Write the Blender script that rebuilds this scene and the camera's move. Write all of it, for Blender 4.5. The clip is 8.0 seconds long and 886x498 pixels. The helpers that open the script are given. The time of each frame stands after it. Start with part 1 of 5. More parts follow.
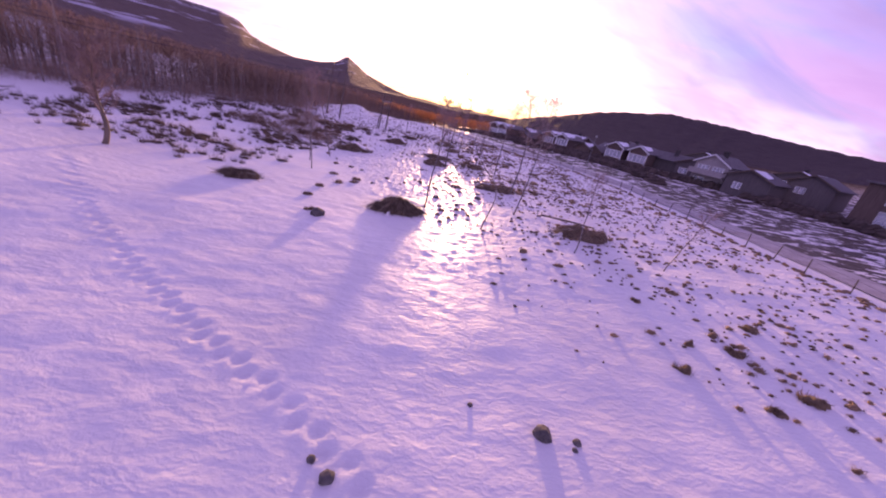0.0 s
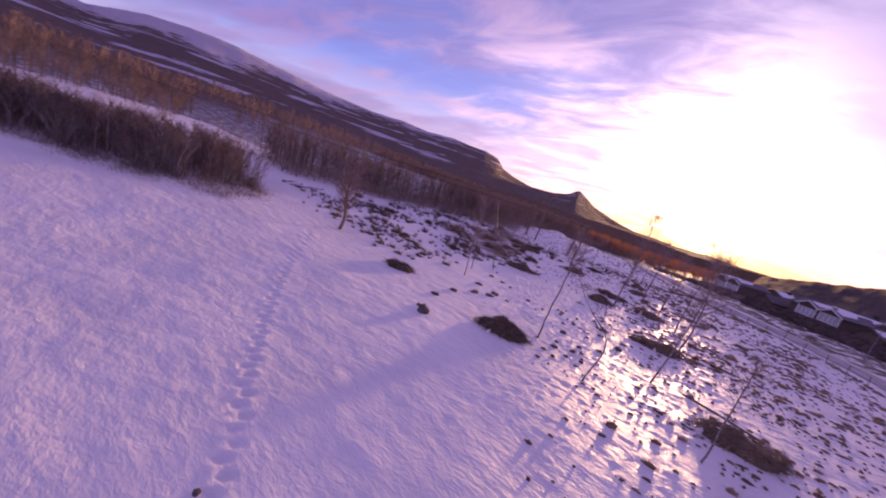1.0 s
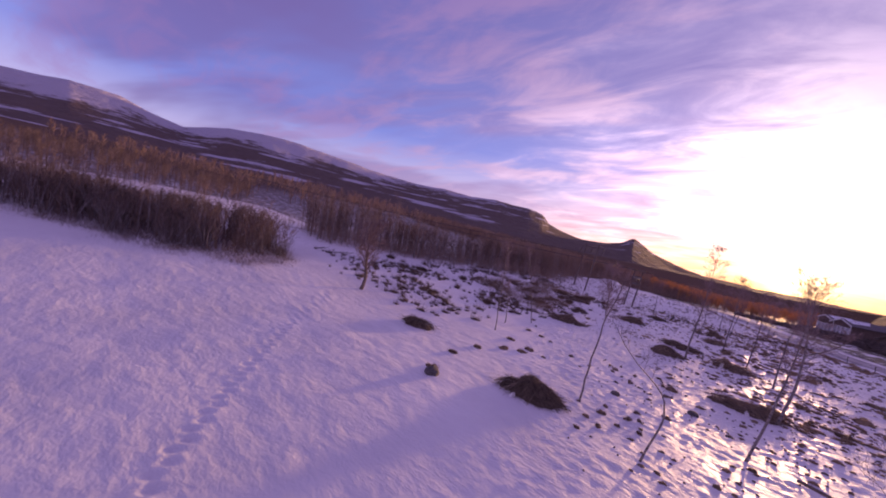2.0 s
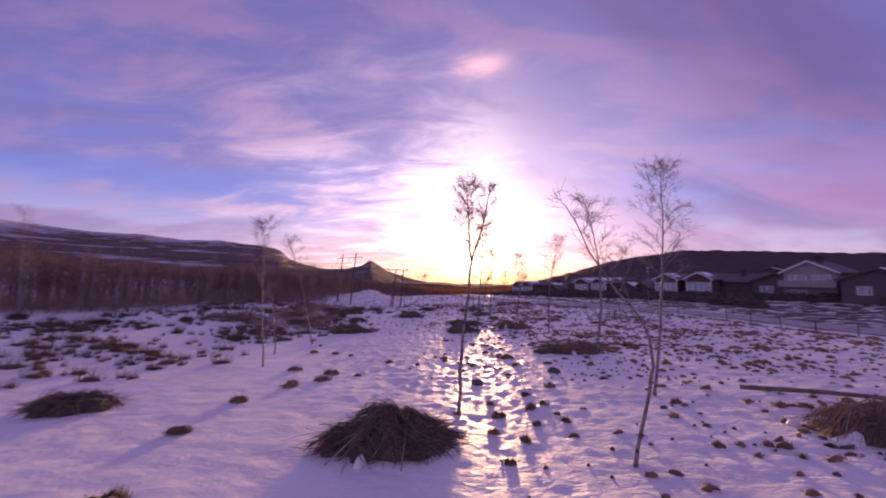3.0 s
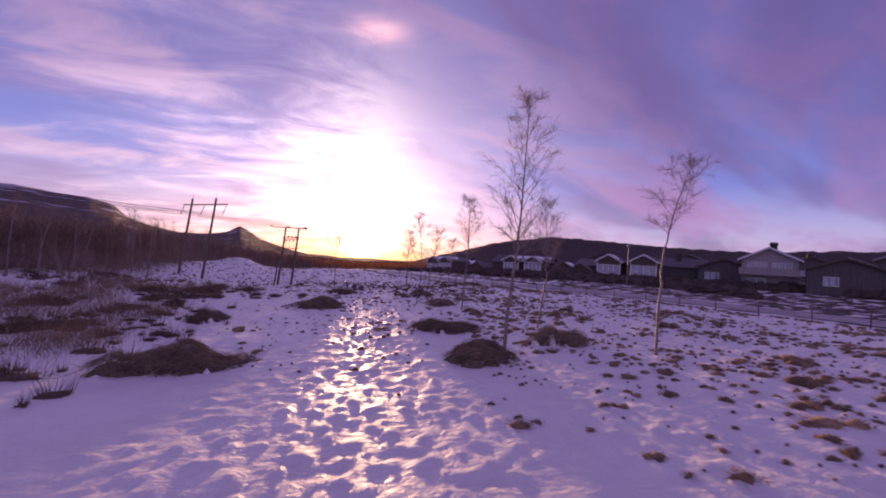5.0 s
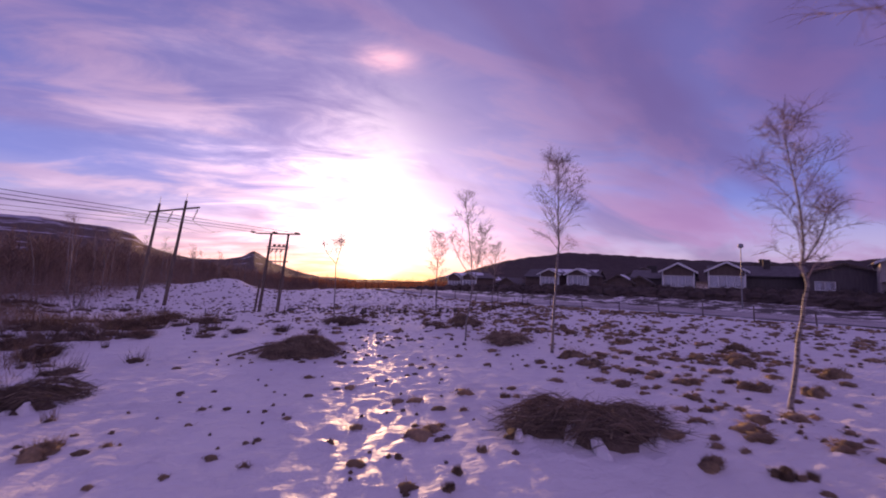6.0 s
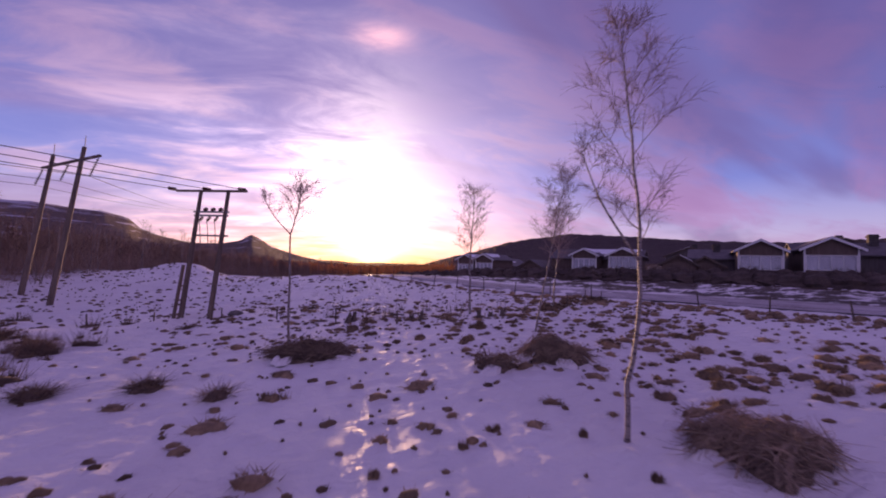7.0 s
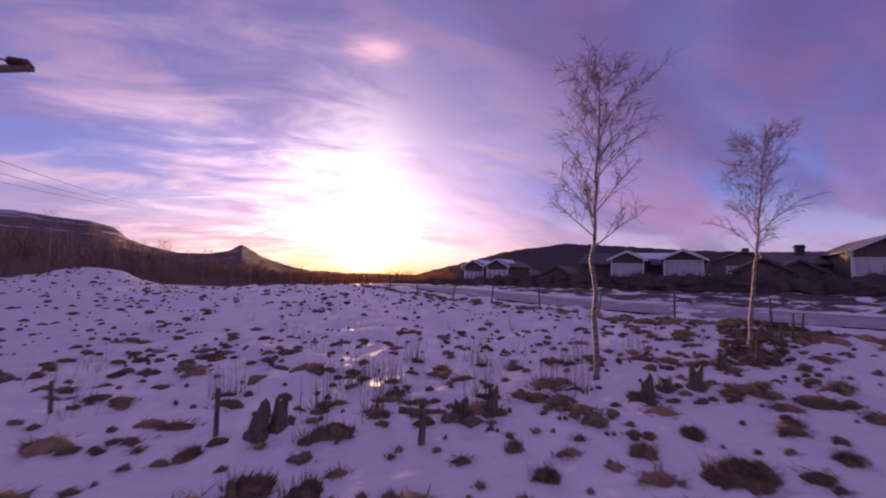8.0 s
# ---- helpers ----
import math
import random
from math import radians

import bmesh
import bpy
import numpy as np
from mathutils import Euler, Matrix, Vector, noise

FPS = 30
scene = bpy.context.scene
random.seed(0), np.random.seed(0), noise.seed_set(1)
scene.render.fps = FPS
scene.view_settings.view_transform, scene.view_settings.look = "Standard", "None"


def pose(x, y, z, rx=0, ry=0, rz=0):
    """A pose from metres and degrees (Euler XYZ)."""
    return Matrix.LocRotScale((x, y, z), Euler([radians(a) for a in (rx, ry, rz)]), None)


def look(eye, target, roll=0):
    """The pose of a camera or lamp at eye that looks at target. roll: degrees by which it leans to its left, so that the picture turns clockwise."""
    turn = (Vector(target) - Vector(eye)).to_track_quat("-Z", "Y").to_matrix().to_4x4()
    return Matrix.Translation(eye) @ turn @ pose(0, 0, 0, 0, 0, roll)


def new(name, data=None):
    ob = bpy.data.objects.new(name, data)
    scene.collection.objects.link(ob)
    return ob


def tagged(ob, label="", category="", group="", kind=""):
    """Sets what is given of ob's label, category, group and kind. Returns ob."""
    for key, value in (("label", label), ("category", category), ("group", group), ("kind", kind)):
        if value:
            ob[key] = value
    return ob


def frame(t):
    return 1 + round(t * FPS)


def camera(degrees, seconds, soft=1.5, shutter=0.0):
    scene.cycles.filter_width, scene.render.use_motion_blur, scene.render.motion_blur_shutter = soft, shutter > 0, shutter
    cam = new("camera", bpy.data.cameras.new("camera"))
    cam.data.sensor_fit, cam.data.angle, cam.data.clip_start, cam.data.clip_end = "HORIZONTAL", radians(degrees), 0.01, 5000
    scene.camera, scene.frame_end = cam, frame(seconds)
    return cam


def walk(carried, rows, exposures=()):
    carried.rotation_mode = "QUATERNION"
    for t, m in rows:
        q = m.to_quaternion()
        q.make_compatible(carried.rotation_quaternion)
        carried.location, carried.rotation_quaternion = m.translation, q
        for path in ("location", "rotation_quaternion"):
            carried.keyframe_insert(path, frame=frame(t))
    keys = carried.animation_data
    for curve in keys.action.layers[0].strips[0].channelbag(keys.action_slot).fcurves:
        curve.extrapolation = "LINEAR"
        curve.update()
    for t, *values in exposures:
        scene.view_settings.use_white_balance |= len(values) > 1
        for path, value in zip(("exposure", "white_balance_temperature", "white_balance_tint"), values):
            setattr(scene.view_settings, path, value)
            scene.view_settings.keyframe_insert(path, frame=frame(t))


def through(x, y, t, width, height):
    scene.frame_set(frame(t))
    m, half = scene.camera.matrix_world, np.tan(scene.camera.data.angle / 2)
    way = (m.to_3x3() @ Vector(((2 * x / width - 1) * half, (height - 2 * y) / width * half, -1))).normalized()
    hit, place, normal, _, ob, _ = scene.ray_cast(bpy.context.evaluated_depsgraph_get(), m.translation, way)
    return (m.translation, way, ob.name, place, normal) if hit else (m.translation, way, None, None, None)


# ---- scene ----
cam = camera(102.5, 8.0, soft=1.9, shutter=0.12)
PATH = [
    (0, (-0.038, 3.329, 8.334), (0.019, 5.176, 7.571), 12.1),
    (0.5, (2.192, 4.034, 9.655), (1.777, 5.934, 9.19), 7.1),
    (1, (4.91, 4.806, 9.864), (3.812, 6.422, 9.438), 17.2),
    (1.2, (5.845, 5.152, 10.034), (4.571, 6.654, 9.686), 17.1),
    (2.3, (4.675, 10.736, 8.186), (3.34, 12.222, 8.094), 8.7),
    (2.5, (3.193, 12.44, 7.313), (2.072, 14.095, 7.256), 4.2),
    (3, (-0.636, 16.218, 5.312), (-0.828, 18.202, 5.479), 0.8),
    (3.5, (-4.485, 20.274, 5.109), (-3.769, 22.14, 5.169), -8.5),
    (4, (-6.376, 25.136, 4.445), (-5.485, 26.926, 4.497), -10.6),
    (4.5, (-6.778, 31.349, 4.305), (-6.146, 33.246, 4.347), 0.5),
    (4.7, (-6.965, 33.377, 4.443), (-6.459, 35.311, 4.472), 3.5),
    (5.8, (-6.823, 46.746, 3.401), (-6.451, 48.704, 3.574), 2.6),
    (6, (-6.911, 49.048, 3.44), (-6.534, 51.005, 3.602), 2.2),
    (6.5, (-6.829, 55.253, 3.311), (-6.439, 57.213, 3.386), 1.9),
    (7, (-6.641, 61.498, 3.376), (-6.253, 63.459, 3.441), 1.8),
    (7.5, (-6.516, 67.319, 3.132), (-6.125, 69.279, 3.206), 1.7),
    (8, (-6.261, 73.502, 2.703), (-5.835, 75.451, 2.828), 1.8),
]
walk(cam, [(t, look(eye, target, roll)) for t, eye, target, roll in PATH], [(0.0, 0.70, 7500, 18), (0.5, 0.44, 7500, 18), (1.0, 0.22, 7500, 18), (2.5, -0.06, 7500, 18), (4.0, -0.14, 7500, 18), (6.5, -0.13, 7500, 18), (8.0, -0.24, 7500, 18)])

# ---------------------------------------------------------------- light
SUN_EL = radians(2.4)
SUN_DIR = Vector((0.0, math.cos(SUN_EL), math.sin(SUN_EL)))

sun = new("sun", bpy.data.lights.new("sun", "SUN"))
sun.data.energy = 5.0
sun.data.angle = radians(2.4)
sun.data.color = (1.0, 0.62, 0.36)
sun.matrix_world = look(SUN_DIR * 60, (0, 0, 0))

world = bpy.data.worlds.new("sky")
scene.world = world
world.use_nodes = True


class Nodes:
    """Short hand for building a node tree."""

    def __init__(self, tree):
        self.tree = tree
        tree.nodes.clear()

    def add(self, kind, **sets):
        n = self.tree.nodes.new(kind)
        for key, v in sets.items():
            if key in n.inputs:
                self.put(n.inputs[key], v)
        return n

    def put(self, socket, v):
        if isinstance(v, bpy.types.NodeSocket):
            self.tree.links.new(v, socket)
        else:
            socket.default_value = v

    def math(self, op, a, b=0.0, clamp=False):
        n = self.tree.nodes.new("ShaderNodeMath")
        n.operation, n.use_clamp = op, clamp
        self.put(n.inputs[0], a)
        self.put(n.inputs[1], b)
        return n.outputs[0]

    def vec(self, op, a, b=(0, 0, 0)):
        n = self.tree.nodes.new("ShaderNodeVectorMath")
        n.operation = op
        self.put(n.inputs[0], a)
        self.put(n.inputs[1], b)
        return n.outputs["Value"] if op == "DOT_PRODUCT" else n.outputs[0]

    def mix(self, f, a, b, blend="MIX"):
        n = self.tree.nodes.new("ShaderNodeMix")
        n.data_type, n.blend_type = "RGBA", blend
        self.put(n.inputs[0], f)
        self.put(n.inputs[6], a)
        self.put(n.inputs[7], b)
        return n.outputs[2]

    def ramp(self, f, stops, ease="LINEAR"):
        n = self.tree.nodes.new("ShaderNodeValToRGB")
        n.color_ramp.interpolation = ease
        el = n.color_ramp.elements
        while len(el) < len(stops):
            el.new(0.5)
        for e, (p, c) in zip(el, stops):
            e.position = p
            e.color = (*c, 1) if isinstance(c, tuple) else (c, c, c, 1)
        self.put(n.inputs[0], f)
        return n.outputs[0]

    def noise(self, vector, scale, detail=4, rough=0.55, lac=2.0, dist=0.0):
        n = self.tree.nodes.new("ShaderNodeTexNoise")
        self.put(n.inputs["Vector"], vector)
        for key, v in (("Scale", scale), ("Detail", detail), ("Roughness", rough), ("Lacunarity", lac), ("Distortion", dist)):
            n.inputs[key].default_value = v
        return n.outputs["Fac"]

    def mapping(self, vector, scale=(1, 1, 1), turn=(0, 0, 0), shift=(0, 0, 0)):
        n = self.tree.nodes.new("ShaderNodeMapping")
        self.put(n.inputs[0], vector)
        n.inputs["Scale"].default_value, n.inputs["Rotation"].default_value = scale, turn
        n.inputs["Location"].default_value = shift
        return n.outputs[0]


def build_sky():
    k = Nodes(world.node_tree)
    way = k.add("ShaderNodeTexCoord").outputs["Generated"]
    sep = k.add("ShaderNodeSeparateXYZ", Vector=way)
    up = k.math("MAXIMUM", sep.outputs["Z"], 0.0)
    az = k.math("ARCTAN2", sep.outputs["X"], sep.outputs["Y"])
    el = k.math("ARCSINE", sep.outputs["Z"])

    def bell(a0, aw, e0, ew, power=1.0):
        """1 at a direction, falling off over aw to the sides and ew up and down."""
        u = k.math("DIVIDE", k.math("SUBTRACT", az, a0), aw)
        v = k.math("DIVIDE", k.math("SUBTRACT", el, e0), ew)
        r = k.math("ADD", k.math("MULTIPLY", u, u), k.math("MULTIPLY", v, v))
        return k.math("EXPONENT", k.math("MULTIPLY", k.math("POWER", r, power), -1.0))

    clear = k.ramp(up, [(0.0, (0.74, 0.60, 0.80)), (0.08, (0.44, 0.44, 0.86)), (0.2, (0.145, 0.215, 0.75)), (0.40, (0.135, 0.135, 0.49)), (1.0, (0.115, 0.092, 0.35))])
    air = k.tree.nodes.new("ShaderNodeTexSky")
    air.sky_type, air.sun_disc = "NISHITA", False
    air.sun_elevation, air.sun_rotation = SUN_EL, 0.0
    air.air_density, air.dust_density, air.ozone_density = 1.2, 2.0, 2.0
    sky = k.mix(1.0, k.mix(1.0, air.outputs[0], (0.08, 0.066, 0.09, 1), "MULTIPLY"), clear, "ADD")
    # rosy counter-glow of the sky away from the sun
    back = k.ramp(k.math("ADD", k.math("MULTIPLY", sep.outputs["Y"], -0.5), 0.5), [(0.45, 0.0), (0.80, 1.0)], "EASE")
    sky = k.mix(1.0, sky, k.mix(back, (0, 0, 0, 1), (0.20, 0.16, 0.23, 1)), "ADD")
    # cloud sheets on a flat layer overhead: broad mauve veils, pink streaks, small bright flakes
    h = k.math("ADD", up, 0.20)
    flat = k.add("ShaderNodeCombineXYZ", X=k.math("DIVIDE", sep.outputs["X"], h), Y=k.math("DIVIDE", sep.outputs["Y"], h)).outputs[0]
    band = k.mapping(flat, turn=(0, 0, radians(-24)))
    veil = k.noise(k.mapping(band, (0.42, 1.0, 1), shift=(1.3, 4.4, 0)), 1.1, 4, 0.5, 2.0, 0.4)
    streak = k.noise(k.mapping(band, (0.50, 1.2, 1), shift=(3.1, 0.4, 0)), 1.6, 6, 0.55, 2.1, 0.6)
    flake = k.noise(k.mapping(flat, (0.70, 1.6, 1), shift=(7.7, 2.4, 0)), 2.9, 6, 0.54, 2.2, 0.6)
    wide = bell(-0.14, 0.68, 0.10, 0.42)
    mauve = k.mix(wide, (0.165, 0.108, 0.36, 1), (0.52, 0.36, 0.74, 1))
    sky = k.mix(k.math("MULTIPLY", k.ramp(veil, [(0.46, 0.0), (0.60, 1.0)], "EASE"), 0.55), sky, mauve)
    pink = k.mix(wide, (0.34, 0.195, 0.50, 1), (1.0, 0.70, 0.95, 1))
    lit = k.math("ADD", k.math("MULTIPLY", streak, 0.58), k.math("MULTIPLY", flake, 0.42))
    cover = k.ramp(lit, [(0.46, 0.0), (0.61, 1.0)], "EASE")
    sky = k.mix(k.math("MULTIPLY", cover, k.math("ADD", 0.38, k.math("MULTIPLY", wide, 0.30))), sky, pink)
    bank = k.math("MULTIPLY", bell(0.75, 0.48, 0.62, 0.34), k.ramp(veil, [(0.40, 0.0), (0.6, 1.0)], "EASE"))
    sky = k.mix(k.math("MULTIPLY", bank, 0.6), sky, (0.13, 0.095, 0.34, 1))
    # rosy streaks low over the houses
    rosy = k.math("MULTIPLY", bell(0.75, 0.55, 0.13, 0.10), k.ramp(streak, [(0.40, 0.0), (0.60, 1.0)], "EASE"))
    sky = k.mix(k.math("MULTIPLY", rosy, 0.58), sky, (0.50, 0.29, 0.68, 1))
    # one bright puff above the sun and its fainter tail
    wisp = k.math("ADD", 0.12, k.ramp(flake, [(0.36, 0.0), (0.58, 1.0)]))
    puff = k.math("MULTIPLY", bell(radians(0.2), 0.078, radians(32.0), 0.026, 1.1), wisp, True)
    sky = k.mix(k.math("MULTIPLY", puff, 0.9), sky, (1.1, 0.62, 0.88, 1))
    # glare round the low sun, broken by the cloud, yellow where it nears the ground
    ragged = k.math("ADD", 0.32, k.math("MULTIPLY", k.ramp(lit, [(0.38, 0.0), (0.60, 1.0)]), 1.05))
    az = k.math("ADD", az, k.math("MULTIPLY", k.math("SUBTRACT", flake, 0.5), 0.55))
    el = k.math("ADD", el, k.math("MULTIPLY", k.math("SUBTRACT", streak, 0.5), 0.70))
    glow = k.math("MULTIPLY", bell(0.0, 0.33, 0.07, 0.30, 0.75), ragged)
    sky = k.mix(1.0, sky, k.mix(glow, (0, 0, 0, 1), (1.22, 0.98, 1.12, 1)), "ADD")
    white = bell(0.0, 0.115, 0.05, 0.22, 0.8)
    sky = k.mix(1.0, sky, k.mix(white, (0, 0, 0, 1), (1.0, 0.92, 0.80, 1)), "ADD")
    az = k.math("ARCTAN2", sep.outputs["X"], sep.outputs["Y"])
    el = k.math("ARCSINE", sep.outputs["Z"])
    low = bell(0.0, 0.34, -0.03, 0.085, 0.9)
    sky = k.mix(k.math("MULTIPLY", low, 0.95), sky, (1.9, 0.88, 0.16, 1))
    core = bell(0.0, 0.052, radians(2.6), 0.050, 0.8)
    sky = k.mix(1.0, sky, k.mix(core, (0, 0, 0, 1), (6.0, 4.6, 2.6, 1)), "ADD")
    bg = k.add("ShaderNodeBackground", Color=sky, Strength=1.0)
    out = k.add("ShaderNodeOutputWorld")
    k.tree.links.new(bg.outputs[0], out.inputs[0])


build_sky()

# ---------------------------------------------------------------- materials


def material(name, paint):
    m = bpy.data.materials.new(name)
    m.use_nodes = True
    k = Nodes(m.node_tree)
    out = k.add("ShaderNodeOutputMaterial")
    b = k.add("ShaderNodeBsdfPrincipled")
    k.tree.links.new(b.outputs[0], out.inputs[0])
    paint(k, b)
    return m


def bumped(k, b, height, strength, distance):
    n = k.add("ShaderNodeBump", Height=height, Strength=strength, Distance=distance)
    k.tree.links.new(n.outputs[0], b.inputs["Normal"])


def place(k):
    return k.add("ShaderNodeNewGeometry").outputs["Position"]


def varied(c1, c2, scale, rough=0.8, grain=None, bump=0.3, depth=0.01, stretch=(1, 1, 1), island=0.25, spec=0.3, through=0.0):
    """A two-tone surface with blotches, fine grain and a little change from piece to piece; through: light let through thin leaves and stalks."""

    def paint(k, b):
        p = k.mapping(k.add("ShaderNodeTexCoord").outputs["Object"], stretch)
        blotch = k.noise(p, scale, 5, 0.6)
        fine = k.noise(p, (grain or scale * 9), 3, 0.6)
        f = k.math("ADD", k.math("MULTIPLY", blotch, 0.65), k.math("MULTIPLY", fine, 0.35))
        col = k.mix(k.ramp(f, [(0.34, 0.0), (0.66, 1.0)]), (*c1, 1), (*c2, 1))
        who = k.add("ShaderNodeObjectInfo").outputs["Random"]
        isle = k.add("ShaderNodeNewGeometry").outputs["Random Per Island"]
        v = k.math("ADD", k.math("MULTIPLY", k.math("SUBTRACT", k.math("ADD", who, isle), 1.0), island), 1.0)
        col = k.mix(1.0, col, k.add("ShaderNodeCombineXYZ", X=v, Y=v, Z=v).outputs[0], "MULTIPLY")
        k.put(b.inputs["Base Color"], col)
        b.inputs["Roughness"].default_value = rough
        b.inputs["Specular IOR Level"].default_value = spec
        bumped(k, b, f, bump, depth)
        if through:
            out = next(n for n in k.tree.nodes if n.type == "OUTPUT_MATERIAL")
            thin = k.add("ShaderNodeBsdfTranslucent", Color=k.mix(1.0, col, (1.25, 1.05, 0.8, 1), "MULTIPLY"))
            both = k.tree.nodes.new("ShaderNodeMixShader")
            both.inputs[0].default_value = through
            k.tree.links.new(b.outputs[0], both.inputs[1])
            k.tree.links.new(thin.outputs[0], both.inputs[2])
            k.tree.links.new(both.outputs[0], out.inputs[0])

    return paint


def paint_snow(k, b):
    p = place(k)
    drift = k.noise(k.mapping(p, (1.0, 1.5, 1)), 0.9, 4, 0.5, 2.0, 0.3)
    ripple = k.noise(k.mapping(p, (1.0, 2.0, 1), (0, 0, 0.12)), 3.0, 3, 0.5, 2.2, 0.5)
    fine = k.noise(k.mapping(p, (1.0, 1.6, 1)), 7.0, 3, 0.55)
    crust = k.noise(p, 38.0, 3, 0.6)
    stain = k.noise(p, 0.23, 4, 0.6)
    col = k.mix(k.ramp(stain, [(0.35, 0.0), (0.7, 1.0)]), (0.83, 0.79, 0.785, 1), (0.74, 0.70, 0.70, 1))
    # bare, wooded and grazed country far from the field
    sep = k.add("ShaderNodeSeparateXYZ", Vector=p)
    away = k.math("MAXIMUM", k.math("ABSOLUTE", k.math("ADD", sep.outputs["X"], 5.0)), k.math("MULTIPLY", k.math("SUBTRACT", sep.outputs["Y"], 40.0), 0.85))
    far = k.ramp(k.math("DIVIDE", away, 600.0), [(0.16, 0.0), (0.34, 1.0)])
    woods = k.ramp(k.noise(k.mapping(p, (0.6, 1, 1)), 0.011, 6, 0.62), [(0.30, 0.0), (0.38, 1.0)])
    fleck = k.noise(p, 0.25, 4, 0.7)
    bush = k.mix(fleck, (0.08, 0.058, 0.05, 1), (0.19, 0.135, 0.11, 1))
    col = k.mix(k.math("MULTIPLY", far, woods), col, bush)
    # thin snow with heather showing through beyond the road
    heath = k.ramp(k.noise(k.mapping(p, (0.5, 0.9, 1), (0, 0, radians(45))), 1.0, 5, 0.62), [(0.43, 0.0), (0.475, 1.0)])
    side = k.math("ADD", sep.outputs["X"], k.math("MULTIPLY", k.math("MAXIMUM", k.math("SUBTRACT", sep.outputs["Y"], 66.0), 0.0), 0.72))
    strip = k.ramp(k.math("DIVIDE", k.math("SUBTRACT", side, 28.0), 12.0), [(0.08, 0.0), (0.22, 1.0)])
    col = k.mix(k.math("MULTIPLY", strip, heath), col, k.mix(fleck, (0.05, 0.04, 0.032, 1), (0.13, 0.092, 0.065, 1)))
    rim = k.math("MULTIPLY", k.ramp(k.math("DIVIDE", sep.outputs["Y"], 200.0), [(0.20, 1.0), (0.225, 0.58), (0.265, 0.47), (0.33, 0.42), (0.395, 0.365), (0.46, 0.345), (0.55, 0.36), (0.63, 0.34), (0.75, 0.22), (0.84, 0.10), (0.88, 0.0)]), -100.0)
    inside = k.ramp(k.math("DIVIDE", k.math("SUBTRACT", k.math("ADD", rim, k.math("MULTIPLY", k.math("SUBTRACT", stain, 0.5), 10.0)), sep.outputs["X"]), 8.0), [(0.05, 0.0), (0.6, 1.0)])
    litter = k.ramp(k.noise(p, 0.6, 4, 0.65), [(0.36, 0.0), (0.5, 1.0)])
    col = k.mix(k.math("MULTIPLY", k.math("MULTIPLY", inside, litter), 0.9), col, bush)
    k.put(b.inputs["Base Color"], col)
    wet = k.noise(p, 0.55, 3, 0.6)
    k.put(b.inputs["Roughness"], k.math("MAXIMUM", k.math("ADD", 0.30, k.math("MULTIPLY", wet, 0.34)), far))
    k.put(b.inputs["Specular IOR Level"], k.math("MULTIPLY", k.math("SUBTRACT", 1.0, far), 0.06))
    worn = k.math("DIVIDE", k.math("ADD", k.math("ADD", sep.outputs["X"], 4.5), k.math("MULTIPLY", k.math("MAXIMUM", k.math("SUBTRACT", sep.outputs["Y"], 22.0), 0.0), 0.5)), 6.0)
    worn = k.math("MULTIPLY", k.math("MINIMUM", k.math("MAXIMUM", worn, 0.0), 1.0), k.ramp(k.math("DIVIDE", sep.outputs["Y"], 40.0), [(0.25, 0.3), (0.6, 1.0)]))
    worn = k.math("ADD", 0.24, k.math("MULTIPLY", worn, 0.76))
    ripple, fine = k.math("MULTIPLY", ripple, worn), k.math("MULTIPLY", fine, k.math("MULTIPLY", worn, worn))
    hgt = k.math("ADD", k.math("ADD", k.math("MULTIPLY", drift, 0.50), k.math("MULTIPLY", ripple, 0.44)), k.math("ADD", k.math("MULTIPLY", fine, 0.11), k.math("MULTIPLY", crust, 0.018)))
    bumped(k, b, hgt, 0.8, 0.20)


def paint_birch(k, b):
    p = k.add("ShaderNodeTexCoord").outputs["Object"]
    rings = k.noise(k.mapping(p, (3, 3, 16)), 1.4, 4, 0.6)
    blotch = k.noise(p, 2.2, 4, 0.6)
    col = k.mix(k.ramp(rings, [(0.40, 1.0), (0.5, 0.0)]), (0.27, 0.225, 0.205, 1), (0.06, 0.047, 0.045, 1))
    col = k.mix(k.ramp(blotch, [(0.5, 0.0), (0.75, 0.7)]), col, (0.18, 0.135, 0.12, 1))
    k.put(b.inputs["Base Color"], col)
    b.inputs["Roughness"].default_value = 0.6
    bumped(k, b, rings, 0.4, 0.01)


